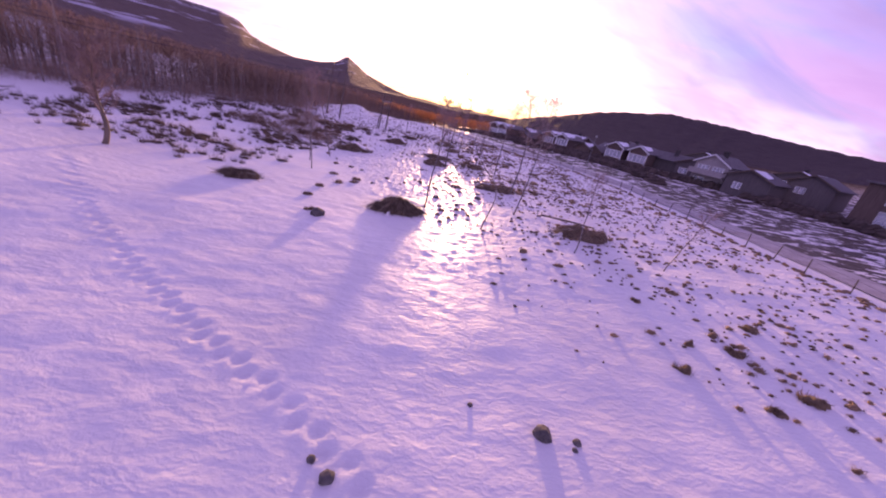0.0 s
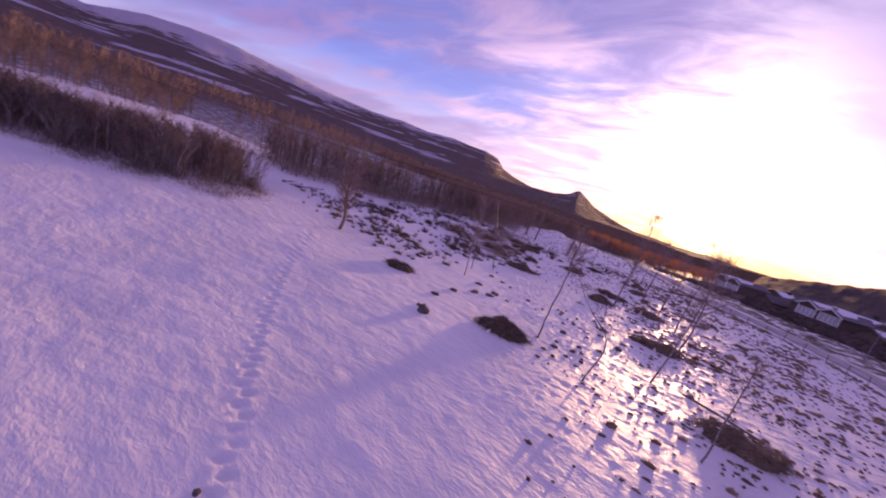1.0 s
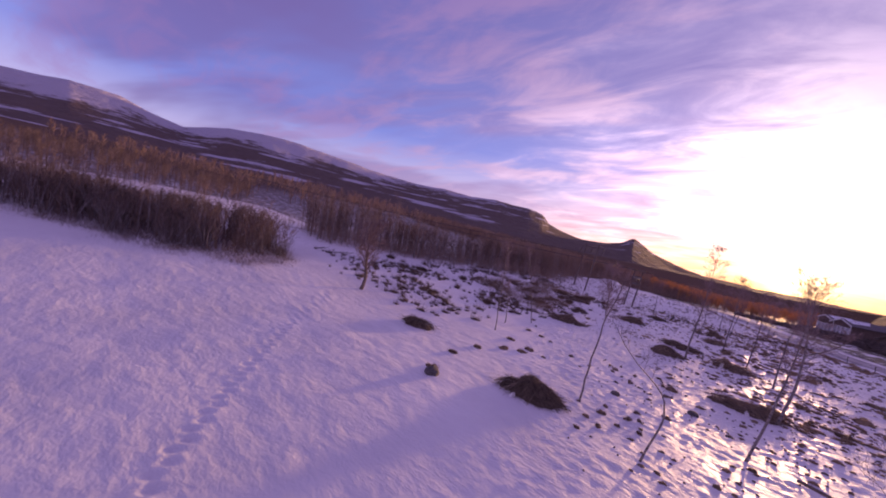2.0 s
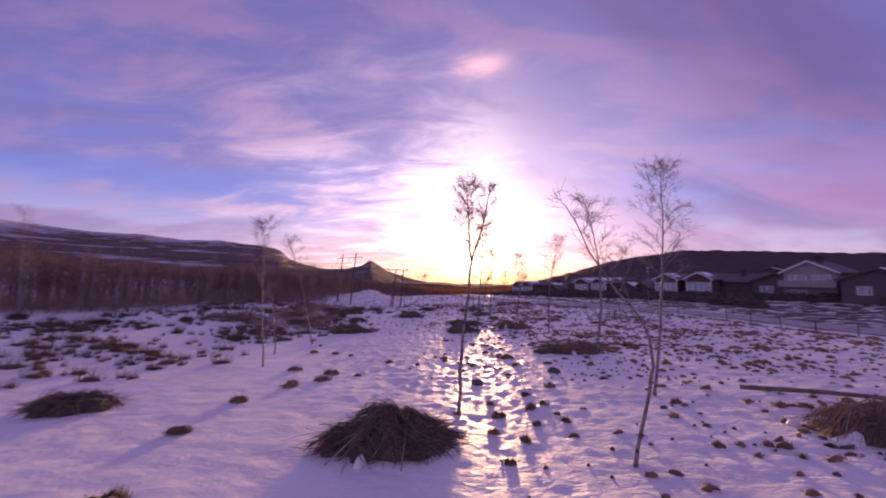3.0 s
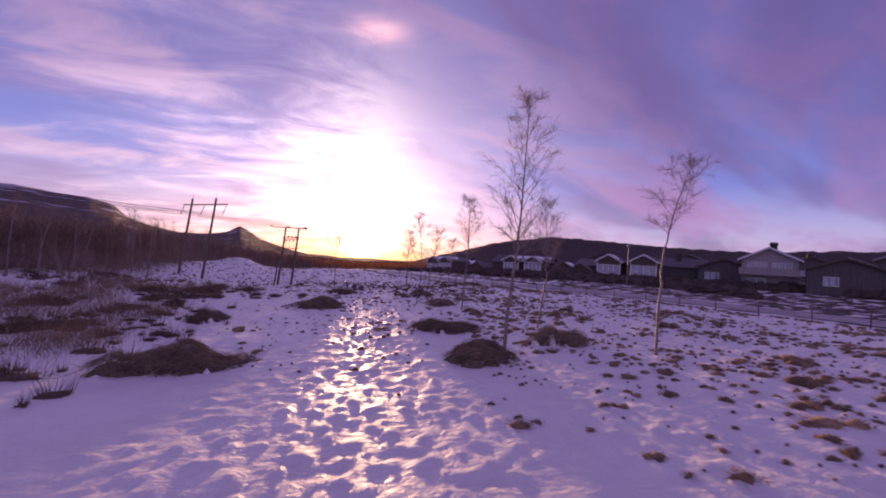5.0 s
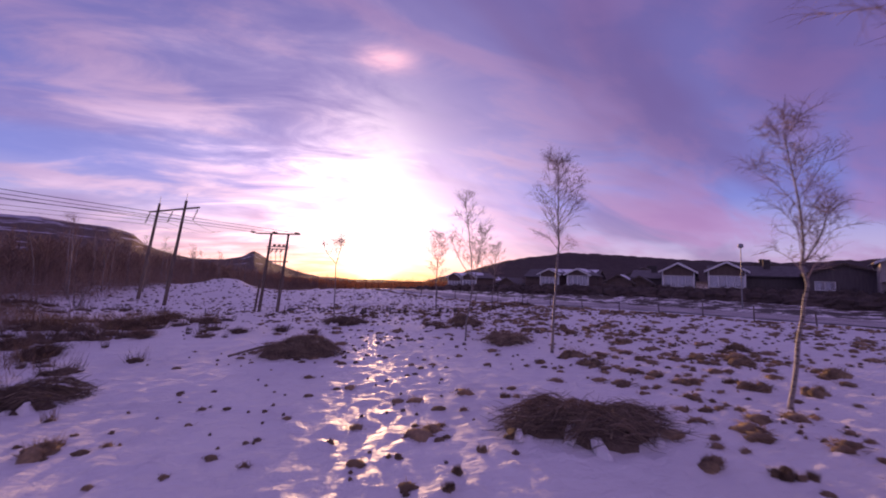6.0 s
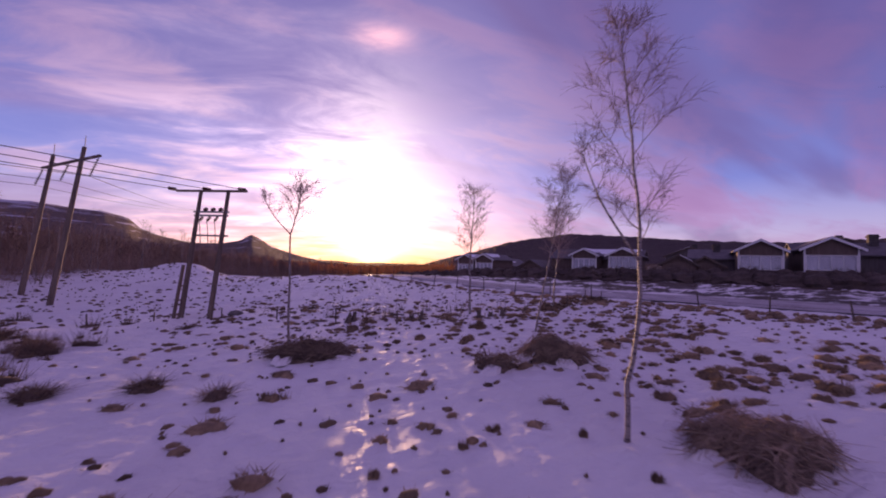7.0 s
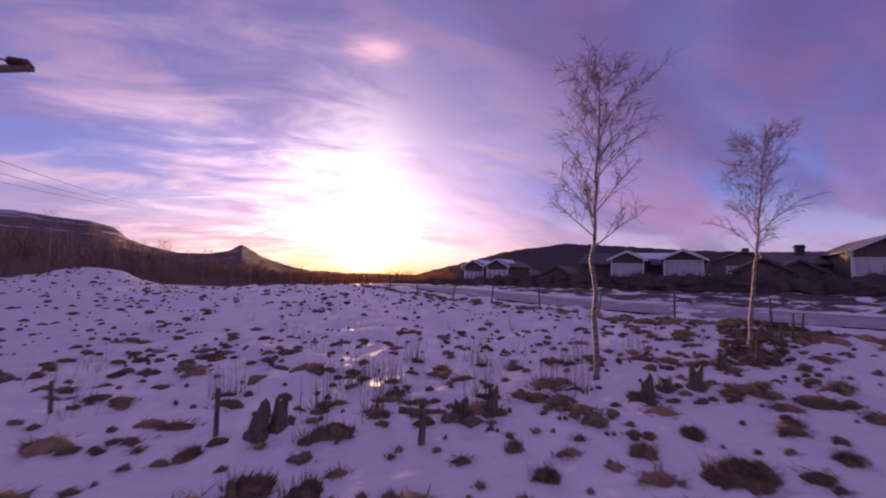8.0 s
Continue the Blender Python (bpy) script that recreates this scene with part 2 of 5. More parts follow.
def paint_ridge(snow_from, dark, light):
    def paint(k, b):
        p = place(k)
        sep = k.add("ShaderNodeSeparateXYZ", Vector=p)
        n = k.noise(k.mapping(p, (1, 1, 2.5)), 0.0035, 7, 0.62)
        s = k.noise(k.mapping(p, (1, 1, 16)), 0.0021, 5, 0.62)
        n2 = k.noise(k.mapping(p, (1, 1, 2.0)), 0.014, 5, 0.65)
        rugged = k.math("ADD", k.math("MULTIPLY", k.math("SUBTRACT", n, 0.5), snow_from * 1.5), k.math("MULTIPLY", k.math("SUBTRACT", n2, 0.5), snow_from * 0.9))
        line = k.math("ADD", sep.outputs["Z"], rugged)
        snowy = k.ramp(k.math("DIVIDE", line, snow_from * 2), [(0.46, 0.0), (0.56, 1.0)])
        low = k.ramp(k.math("DIVIDE", sep.outputs["Z"], 500.0), [(0.07, 0.0), (0.12, 1.0), (0.40, 1.0), (0.52, 0.0)])
        streak = k.math("MULTIPLY", k.ramp(s, [(0.56, 0.0), (0.60, 0.85)]), low)
        tree = k.mix(k.noise(p, 0.02, 5, 0.7), (*dark, 1), (*light, 1))
        col = k.mix(k.math("MAXIMUM", k.math("MULTIPLY", snowy, 0.85), streak), tree, (0.62, 0.58, 0.66, 1))
        k.put(b.inputs["Base Color"], col)
        b.inputs["Roughness"].default_value = 0.95
        b.inputs["Specular IOR Level"].default_value = 0.1
        bumped(k, b, k.math("ADD", n, k.math("MULTIPLY", n2, 0.35)), 1.0, 90.0)

    return paint


def paint_wood(k, b):
    p = place(k)
    n = k.noise(p, 0.09, 6, 0.75)
    col = k.mix(n, (0.055, 0.042, 0.045, 1), (0.15, 0.11, 0.105, 1))
    k.put(b.inputs["Base Color"], col)
    b.inputs["Roughness"].default_value = 0.95
    b.inputs["Specular IOR Level"].default_value = 0.1
    bumped(k, b, n, 1.0, 6.0)


def paint_glass(k, b):
    b.inputs["Base Color"].default_value = (0.88, 0.90, 0.93, 1)
    b.inputs["Roughness"].default_value = 0.03
    b.inputs["Alpha"].default_value = 0.22
    n = k.noise(k.add("ShaderNodeTexCoord").outputs["Object"], 1.3, 2, 0.5)
    bumped(k, b, n, 0.05, 0.02)


SNOW = material("snow", paint_snow)
BIRCH = material("birch_bark", paint_birch)
TWIG = material("birch_twig", varied((0.19, 0.13, 0.12), (0.36, 0.26, 0.24), 3.0, 0.8))
BRUSH = material("cut_brush", varied((0.12, 0.09, 0.07), (0.36, 0.27, 0.19), 2.5, 0.8, island=0.7, through=0.15))
BRUSH_CORE = material("brush_litter", varied((0.09, 0.066, 0.05), (0.22, 0.16, 0.115), 9.0, 0.95, bump=1.0, depth=0.06))
BARE = material("cut_wood", varied((0.30, 0.22, 0.15), (0.42, 0.33, 0.24), 4.0, 0.7))
GRASS = material("dead_grass", varied((0.14, 0.10, 0.07), (0.38, 0.275, 0.17), 1.6, 0.9, island=0.6, through=0.3))
HEATH = material("heather", varied((0.14, 0.105, 0.082), (0.33, 0.24, 0.175), 0.9, 0.95, island=0.6, through=0.25))
FOREST_BARK = material("forest_bark", varied((0.12, 0.10, 0.09), (0.46, 0.40, 0.37), 1.1, 0.85, stretch=(1, 1, 0.4)))
FOREST_TWIG = material("forest_twig", varied((0.22, 0.155, 0.12), (0.42, 0.30, 0.235), 0.5, 0.9, island=0.5, through=0.2))
HEDGE = material("bare_hedge", varied((0.05, 0.038, 0.034), (0.13, 0.095, 0.08), 0.9, 0.95, island=0.4, through=0.1))
# brighter, warmer copy of the forest twig; the low sun's glow is in its colour
TWIG_PAINTED_GLOW = material("twig_with_painted_glow", varied((0.40, 0.27, 0.16), (0.58, 0.42, 0.27), 0.5, 0.9, island=0.4, through=0.65))
THICKET = material("willow_twig", varied((0.14, 0.10, 0.082), (0.30, 0.22, 0.18), 0.6, 0.9, island=0.5, through=0.2))
POLE = material("tarred_pole", varied((0.09, 0.068, 0.054), (0.22, 0.165, 0.13), 1.2, 0.8, stretch=(4, 4, 0.3)))
STEEL = material("galvanised_steel", varied((0.20, 0.20, 0.21), (0.34, 0.34, 0.36), 4.0, 0.5))
WIRE = material("weathered_wire", varied((0.06, 0.06, 0.065), (0.12, 0.12, 0.13), 2.0, 0.9, spec=0.1))
CERAMIC = material("brown_ceramic", varied((0.06, 0.03, 0.02), (0.11, 0.055, 0.035), 6.0, 0.2, spec=0.5))
POST = material("fence_wood", varied((0.06, 0.045, 0.035), (0.20, 0.16, 0.13), 5.0, 0.85, stretch=(3, 3, 0.6)))
ROAD = material("rutted_road", varied((0.30, 0.25, 0.25), (0.56, 0.51, 0.53), 0.6, 0.75, grain=7.0, bump=0.5, depth=0.04))
STONE = material("stone", varied((0.05, 0.045, 0.042), (0.16, 0.14, 0.13), 5.0, 0.85, bump=0.7, depth=0.03))
RIDGE = material("mountain", paint_ridge(255.0, (0.105, 0.075, 0.068), (0.22, 0.16, 0.135)))
WOODED = material("wooded_hill", paint_wood)
CLAD_DARK = material("dark_cladding", varied((0.11, 0.08, 0.066), (0.21, 0.15, 0.125), 1.0, 0.8, stretch=(6, 6, 0.5)))
CLAD_PALE = material("pale_cladding", varied((0.30, 0.265, 0.255), (0.42, 0.375, 0.36), 1.0, 0.75, stretch=(6, 6, 0.5)))
CLAD_GREY = material("grey_cladding", varied((0.10, 0.085, 0.085), (0.17, 0.145, 0.14), 1.0, 0.8, stretch=(6, 6, 0.5)))
WHITE = material("white_paint", varied((0.70, 0.69, 0.68), (0.80, 0.79, 0.78), 1.0, 0.6, island=0.06))
TILE = material("dark_roof", varied((0.09, 0.08, 0.085), (0.17, 0.15, 0.15), 1.5, 0.75))
BRICK = material("chimney_masonry", varied((0.05, 0.045, 0.045), (0.11, 0.095, 0.09), 3.0, 0.9))
GLASS = material("window_glass", paint_glass)
ROOF_SNOW = material("roof_snow", varied((0.74, 0.74, 0.79), (0.84, 0.84, 0.87), 1.5, 0.95, island=0.05, spec=0.05))
CURTAIN = material("curtain", varied((0.34, 0.34, 0.38), (0.52, 0.52, 0.56), 3.0, 0.9, stretch=(8, 8, 0.3)))

# ---------------------------------------------------------------- helpers of this scene


class Shape:
    """Vertices and faces gathered for one mesh."""

    def __init__(self):
        self.v, self.f = [], []

    def tube(self, pts, radii, sides=5, cap=True):
        """A round bar along pts."""
        base, n = len(self.v), len(pts)
        side = None
        for i, p in enumerate(pts):
            d = (pts[min(i + 1, n - 1)] - pts[max(i - 1, 0)]).normalized()
            if side is None:
                side = d.orthogonal().normalized()
            side = (side - d * side.dot(d)).normalized()
            other = d.cross(side)
            r = radii[i] if isinstance(radii, (list, tuple)) else radii
            for s in range(sides):
                a = math.tau * s / sides
                self.v.append(p + side * (r * math.cos(a)) + other * (r * math.sin(a)))
        for i in range(n - 1):
            for s in range(sides):
                a, b = base + i * sides + s, base + i * sides + (s + 1) % sides
                self.f.append((a, b, b + sides, a + sides))
        if cap:
            self.f.append(tuple(base + s for s in reversed(range(sides))))
            self.f.append(tuple(base + (n - 1) * sides + s for s in range(sides)))
        return self

    def box(self, lo, hi, m=None):
        base = len(self.v)
        for x in (lo[0], hi[0]):
            for y in (lo[1], hi[1]):
                for z in (lo[2], hi[2]):
                    p = Vector((x, y, z))
                    self.v.append(m @ p if m else p)
        for q in ((0, 1, 3, 2), (4, 6, 7, 5), (0, 4, 5, 1), (2, 3, 7, 6), (0, 2, 6, 4), (1, 5, 7, 3)):
            self.f.append(tuple(base + i for i in q))
        return self

    def poly(self, pts, push):
        """A flat outline given thickness by the vector push."""
        base, n = len(self.v), len(pts)
        self.v += [Vector(p) for p in pts] + [Vector(p) + Vector(push) for p in pts]
        self.f.append(tuple(base + i for i in reversed(range(n))))
        self.f.append(tuple(base + n + i for i in range(n)))
        for i in range(n):
            j = (i + 1) % n
            self.f.append((base + i, base + j, base + n + j, base + n + i))
        return self

    def dome(self, c, rx, ry, h, rnd, rings=3, sides=9, rough=0.25, turn=0.0, sink=0.06):
        """A low uneven hump."""
        base = len(self.v)
        for i in range(rings):
            t = i / rings
            for s in range(sides):
                a = math.tau * s / sides + turn
                w = (1 - t * t) ** 0.5 if i else 1.0
                w *= 1 + rnd.uniform(-rough, rough)
                self.v.append(Vector((c[0] + rx * w * math.cos(a), c[1] + ry * w * math.sin(a), c[2] - sink + (h + sink) * t * (1 + rnd.uniform(-rough, rough) * 0.5))))
        self.v.append(Vector((c[0], c[1], c[2] + h)))
        for i in range(rings - 1):
            for s in range(sides):
                a, b = base + i * sides + s, base + i * sides + (s + 1) % sides
                self.f.append((a, b, b + sides, a + sides))
        top = base + rings * sides
        for s in range(sides):
            self.f.append((base + (rings - 1) * sides + s, base + (rings - 1) * sides + (s + 1) % sides, top))
        return self

    def blade(self, p, q, w, rnd):
        """A thin three-cornered stalk from p to q."""
        side = Vector((rnd.uniform(-1, 1), rnd.uniform(-1, 1), 0)).normalized() * w
        up = (q - p).cross(side).normalized() * w * 0.8
        b = len(self.v)
        self.v += [p + side, p - side, p + up, q]
        self.f += [(b, b + 1, b + 3), (b + 1, b + 2, b + 3), (b + 2, b, b + 3)]
        return self

    def mesh(self, name, mat, smooth=False):
        me = bpy.data.meshes.new(name)
        me.from_pydata([tuple(v) for v in self.v], [], self.f)
        me.materials.append(mat)
        if smooth:
            me.polygons.foreach_set("use_smooth", [True] * len(me.polygons))
        me.update()
        return me


def thing(name, label, category, at=(0, 0, 0), turn=0.0, group="", kind=""):
    ob = new(name)
    ob.matrix_world = Matrix.Translation(at) @ Matrix.Rotation(turn, 4, "Z")
    return tagged(ob, label, category, group, kind)


def part(name, shape, mat, parent, label="", smooth=False):
    ob = new(name, shape if isinstance(shape, bpy.types.Mesh) else shape.mesh(name, mat, smooth))
    ob.parent = parent
    return tagged(ob, label)


def whole(name, shape, mat, label, category, group="", kind="", smooth=False):
    return tagged(new(name, shape.mesh(name, mat, smooth)), label, category, group, kind)


# ---------------------------------------------------------------- ground
ALONG_Y = [-400, -60, -20, 20, 30, 40, 50, 60, 70, 80, 95, 108, 130, 180, 320, 1000, 2600]
ALONG_Z = [4, 2.4, 2.04, 1.59, 1.13, 0.69, 0.36, 0.24, 0.34, 0.54, 0.72, 0.75, -0.3, -3.0, -8, -25, -50]
CROSS_X = [-2600, -400, -200, -140, -100, -60, -40, -30, -20, 0, 26, 40, 80, 200, 500, 2600]
CROSS_Z = [45, 18, 9, 5.6, 3.2, 1.2, 0.4, -0.15, -0.7, 0, 1.17, 1.75, 3.6, 12, 26, 40]
STEPS = [(-0.4, 7.6), (-1.9, 8.6), (-3.1, 9.5), (-4.9, 10.4), (-6.8, 11.7), (-8.7, 12.9), (-13.3, 16.2), (-18.0, 19.9), (-22.5, 24.0)]


def along(pts, gap):
    """Places at even gaps along a bent line, with the way there."""
    out, rest = [], 0.0
    for a, b in zip(pts, pts[1:]):
        a, b = Vector(a), Vector(b)
        d, n = (b - a).length, (b - a).normalized()
        s = rest
        while s < d:
            out.append((a + n * s, n))
            s += gap
        rest = s - d
    return out


FOOT = [(p.x + n.y * (0.09 if i % 2 else -0.09), p.y - n.x * (0.09 if i % 2 else -0.09)) for i, (p, n) in enumerate(along(STEPS, 0.50))]


def shape_z(x, y):
    """The lie of the land without its small relief."""
    z = np.interp(y, ALONG_Y, ALONG_Z) + np.interp(x, CROSS_X, CROSS_Z)
    z = z - 0.75 * np.exp(-(((x + 29) / 11) ** 2) - ((y - 88) / 11) ** 2)
    z = z + 1.5 * np.exp(-(((x + 29.4) / 3.4) ** 2) - ((y - 111) / 4.0) ** 2)
    return z + 0.80 * np.exp(-(((x + 10) / 19) ** 2) - ((y - 104) / 9) ** 2)


def land(x, y):
    return float(shape_z(x, y))


def trodden(x, y):
    """0 on the smooth blown snow, 1 where the crust is broken and lumpy."""
    return float(np.clip((x + 4.5 + max(0.0, y - 22) * 0.5) / 5.0, 0, 1) * np.clip((y - 11) / 8, 0, 1) * np.clip((y - 8) / 26, 0.3, 1))


def spread(parts):
    """Grid lines from (start, end, step) runs."""
    out = []
    for a, b, s in parts:
        n = max(1, round((b - a) / s))
        out += [a + (b - a) * i / n for i in range(n)]
    return out + [parts[-1][1]]


def build_ground():
    xs = spread([(-2600, -600, 250), (-600, -200, 50), (-200, -80, 12), (-80, -34, 2.0), (-34, -16, 0.5), (-16, -11, 0.18), (-11, 2, 0.12), (2, 8, 0.17), (8, 16, 0.3), (16, 44, 0.7), (44, 100, 4), (100, 400, 30), (400, 2600, 250)])
    ys = spread([(-400, -60, 40), (-60, 3, 3), (3, 18, 0.16), (18, 82, 0.135), (82, 90, 0.2), (90, 118, 0.45), (118, 125, 1.0), (125, 200, 5), (200, 600, 40), (600, 2600, 200)])
    nx, ny = len(xs), len(ys)
    gx, gy = np.meshgrid(xs, ys)
    gz = shape_z(gx, gy)
    for j in range(ny):
        y = ys[j]
        for i in range(nx):
            x = xs[i]
            if -60 < x < 60 and -10 < y < 150:
                t = trodden(x, y)
                z = 0.06 * noise.noise((x * 0.35, y * 0.35, 3)) + (0.12 * noise.noise((x * 0.5, y * 0.5, 2)) + 0.09 * noise.noise((x * 1.3, y * 1.3, 12)) if y > 84 else 0.0)
                if 78 < y < 112 and x > -45:
                    k = min(1.0, (y - 78) / 4)
                    z += k * (0.16 * noise.noise((x * 0.8, y * 0.8, 21)) + 0.10 * abs(noise.noise((x * 1.9, y * 1.9, 22))))
                z += (0.018 + 0.012 * t) * noise.noise((x * 1.1, y * 1.5, 7))
                if -20 < x < 24 and y < 95:
                    u = noise.noise((x * 2.4, y * 3.3, 1))
                    z += (0.006 + 0.076 * t) * (max(u, 0.0) ** 1.5 * 1.7 - max(-u, 0.0) * 0.5)
                    z += (0.004 + 0.032 * t) * noise.noise((x * 4.4, y * 5.6, 6))
                gz[j, i] += z
            elif abs(x) > 100 or y > 160:
                gz[j, i] += 2.0 * noise.noise((x * 0.012, y * 0.012, 5))
    ax, ay = np.array(xs), np.array(ys)
    for fx, fy in FOOT:
        i0, i1 = np.searchsorted(ax, (fx - 0.6, fx + 0.6))
        j0, j1 = np.searchsorted(ay, (fy - 0.6, fy + 0.6))
        r = np.hypot(gx[j0:j1, i0:i1] - fx, (gy[j0:j1, i0:i1] - fy)) / 0.16
        gz[j0:j1, i0:i1] += -0.085 * np.exp(-(r**2)) + 0.022 * np.exp(-((r - 1.7) ** 2) * 2)
    me = bpy.data.meshes.new("ground")
    co = np.stack([gx, gy, gz], -1).reshape(-1, 3)
    idx = np.arange(nx * ny).reshape(ny, nx)
    quads = np.stack([idx[:-1, :-1], idx[:-1, 1:], idx[1:, 1:], idx[1:, :-1]], -1).reshape(-1, 4)
    me.from_pydata(co.tolist(), [], quads.tolist())
    me.polygons.foreach_set("use_smooth", [True] * len(me.polygons))
    me.materials.append(SNOW)
    tagged(new("ground", me), "snow-covered field with a lumpy wind-blown crust", "ground", kind="structure")
    return ax, ay, gz


GROUND_X, GROUND_Y, GROUND_Z = build_ground()


def lie(x, y):
    """Height of the built ground."""
    i = int(np.clip(np.searchsorted(GROUND_X, x) - 1, 0, len(GROUND_X) - 2))
    j = int(np.clip(np.searchsorted(GROUND_Y, y) - 1, 0, len(GROUND_Y) - 2))
    u = (x - GROUND_X[i]) / (GROUND_X[i + 1] - GROUND_X[i])
    v = (y - GROUND_Y[j]) / (GROUND_Y[j + 1] - GROUND_Y[j])
    a = GROUND_Z[j, i] * (1 - u) + GROUND_Z[j, i + 1] * u
    b = GROUND_Z[j + 1, i] * (1 - u) + GROUND_Z[j + 1, i + 1] * u
    return float(a * (1 - v) + b * v)


# ---------------------------------------------------------------- far country
MOUNTAIN = [(-180, 1.5), (-110, 1.0), (-60, 0.2), (-8, -0.9), (3, -0.9), (8, -0.6), (11.5, 0.1), (14.6, 1.3), (16.2, 2.3), (17.2, 2.85), (18.6, 1.9), (20.5, 1.45), (24, 1.35), (27, 1.9), (29.2, 2.7), (30.4, 3.9), (32.6, 4.5), (35, 4.55), (38, 4.9), (42, 4.75), (46, 5.0), (51, 4.95), (56, 5.3), (60, 5.8), (64, 6.3), (69, 6.9), (74, 7.0), (78, 6.5), (83, 5.2), (86, 5.8), (89, 6.7), (93, 7.0), (100, 6.2), (115, 5.0), (130, 4.5), (180, 1.5)]
HILL = [(-180, 1.5), (-120, 2.4), (-90, 3.2), (-75, 3.8), (-63, 3.6), (-55, 3.3), (-45, 3.7), (-38, 4.3), (-31, 4.6), (-26, 4.0), (-21, 3.1), (-17, 1.9), (-14, 1.0), (-11, 0.3), (-8, -0.7)]


def build_ridge(name, knots, near, far, foot, mat, label, step, rough, lift):
    """A ridge round the field: az to the left of the sun, angle of its crest."""
    ox, oy, oz = -6.0, 55.0, 3.4
    azs = [knots[0][0] + i * step for i in range(int((knots[-1][0] - knots[0][0]) / step) + 1)]
    s, rows = Shape(), 9
    ka, ke = [k[0] for k in knots], [k[1] for k in knots]
    for az in azs:
        e = float(np.interp(az, ka, ke))
        a = radians(az)
        for r in range(rows + 3):
            t = min(r / rows, 1.0)
            d = near + (far - near) * t if r <= rows else far + (r - rows) * (far - near) * 0.3
            crest = far * math.tan(radians(e)) + oz
            low = min(foot, land(ox - math.sin(a) * near, oy + math.cos(a) * near) - 4.0)
            z = low + (crest - low) * t**1.25 if r <= rows else crest - (r - rows) * 0.35 * abs(crest - low)
            bump = noise.fractal((d * math.sin(a) / rough, d * math.cos(a) / rough, 2.0), 1.0, 2.0, 5)
            z += bump * lift * (0.35 + 0.65 * t if r < rows else 0.5)
            s.v.append(Vector((ox - math.sin(a) * d, oy + math.cos(a) * d, z)))
    m = rows + 3
    for i in range(len(azs) - 1):
        for r in range(m - 1):
            a = i * m + r
            s.f.append((a, a + 1, a + m + 1, a + m))
    return whole(name, s, mat, label, "hill", kind="structure", smooth=True)


build_ridge("mountain", MOUNTAIN, 1300.0, 3600.0, -45.0, RIDGE, "long snow-topped mountain range with wooded lower slopes", 0.35, 420.0, 22.0)
build_ridge("hill", HILL, 330.0, 640.0, 6.0, WOODED, "dark wooded hill behind the houses", 0.18, 17.0, 3.6)

# ---------------------------------------------------------------- road and fences
FENCE_LINE = [(23.0, 2.0), (24.5, 22.0), (25.8, 40.0), (25.0, 56.0), (22.0, 66.0), (17.0, 73.8), (13.0, 78.2), (9.0, 83.0), (5.0, 88.0), (-1.0, 96.0), (-9.0, 107.0), (-20.0, 122.0)]


def side_line(pts, off):
    out = []
    for i, p in enumerate(pts):
        a, b = Vector(pts[max(i - 1, 0)]), Vector(pts[min(i + 1, len(pts) - 1)])
        n = (b - a).normalized()
        out.append((p[0] + n.y * off, p[1] - n.x * off))
    return out


def build_road():
    s, cols = Shape(), 9
    line = along(side_line(FENCE_LINE, 3.5), 1.0)
    for p, n in line:
        for c in range(cols):
            u = (c / (cols - 1) - 0.5) * 3.6
            rut = -0.05 * (math.exp(-((abs(u) - 0.85) / 0.28) ** 2))
            edge = -0.10 if c in (0, cols - 1) else 0.0
            x, y = p.x + n.y * u, p.y - n.x * u
            s.v.append(Vector((x, y, land(x, y) + 0.16 + rut + edge + 0.02 * noise.noise((x, y, 0)))))
    for i in range(len(line) - 1):
        for c in range(cols - 1):
            a = i * cols + c
            s.f.append((a, a + 1, a + cols + 1, a + cols))
    whole("road", s, ROAD, "narrow gravel road with packed pinkish snow and wheel ruts", "road", kind="structure", smooth=True)


build_road()


def build_fence(name, pts, gap, height, label, seed, wires=2, thick=0.042):
    rnd = random.Random(seed)
    f = thing(name, label, "fence")
    tops = []
    mesh = Shape().tube([Vector((0, 0, -0.25)), Vector((0, 0, 0.5)), Vector((0, 0, 1.0))], [thick, thick * 0.95, thick * 0.85], 7).mesh("post", POST)
    for p, n in along(pts, gap):
        x, y = p.x + rnd.uniform(-0.1, 0.1), p.y + rnd.uniform(-0.15, 0.15)
        h = height * rnd.uniform(0.7, 1.12)
        ob = new("post", mesh)
        ob.parent = f
        lean = Euler((rnd.gauss(0, 0.06), rnd.gauss(0, 0.06), rnd.uniform(0, 3)))
        ob.matrix_local = Matrix.LocRotScale((x, y, lie(x, y)), lean, (1, 1, h))
        tops.append(Vector((x, y, lie(x, y) + h)))
    for w in range(wires):
        s = Shape()
        drop = 0.08 + w * 0.36 * height
        for a, b in zip(tops, tops[1:]):
            a, b = a - Vector((0, 0, drop)), b - Vector((0, 0, drop))
            s.tube([a, (a + b) / 2 - Vector((0, 0, 0.03)), b], 0.006, 3, False)
        part("wire", s, WIRE, f)
    return f


build_fence("fence", FENCE_LINE, 3.0, 1.05, "weathered wooden post and wire fence beside the road", 3)
CROSS_FENCE = [(-24.0, 83.2), (-12.4, 81.6), (-9.4, 79.6), (-7.0, 79.0)]
build_fence("fence", CROSS_FENCE, 3.3, 0.62, "old leaning wooden posts along a ditch in the field", 8, 0, 0.035)
build_fence("fence", [(3.2, 80.5), (5.6, 81.6), (8.6, 82.8)], 1.9, 0.8, "old leaning wooden posts on the grass bank", 9, 0, 0.03)


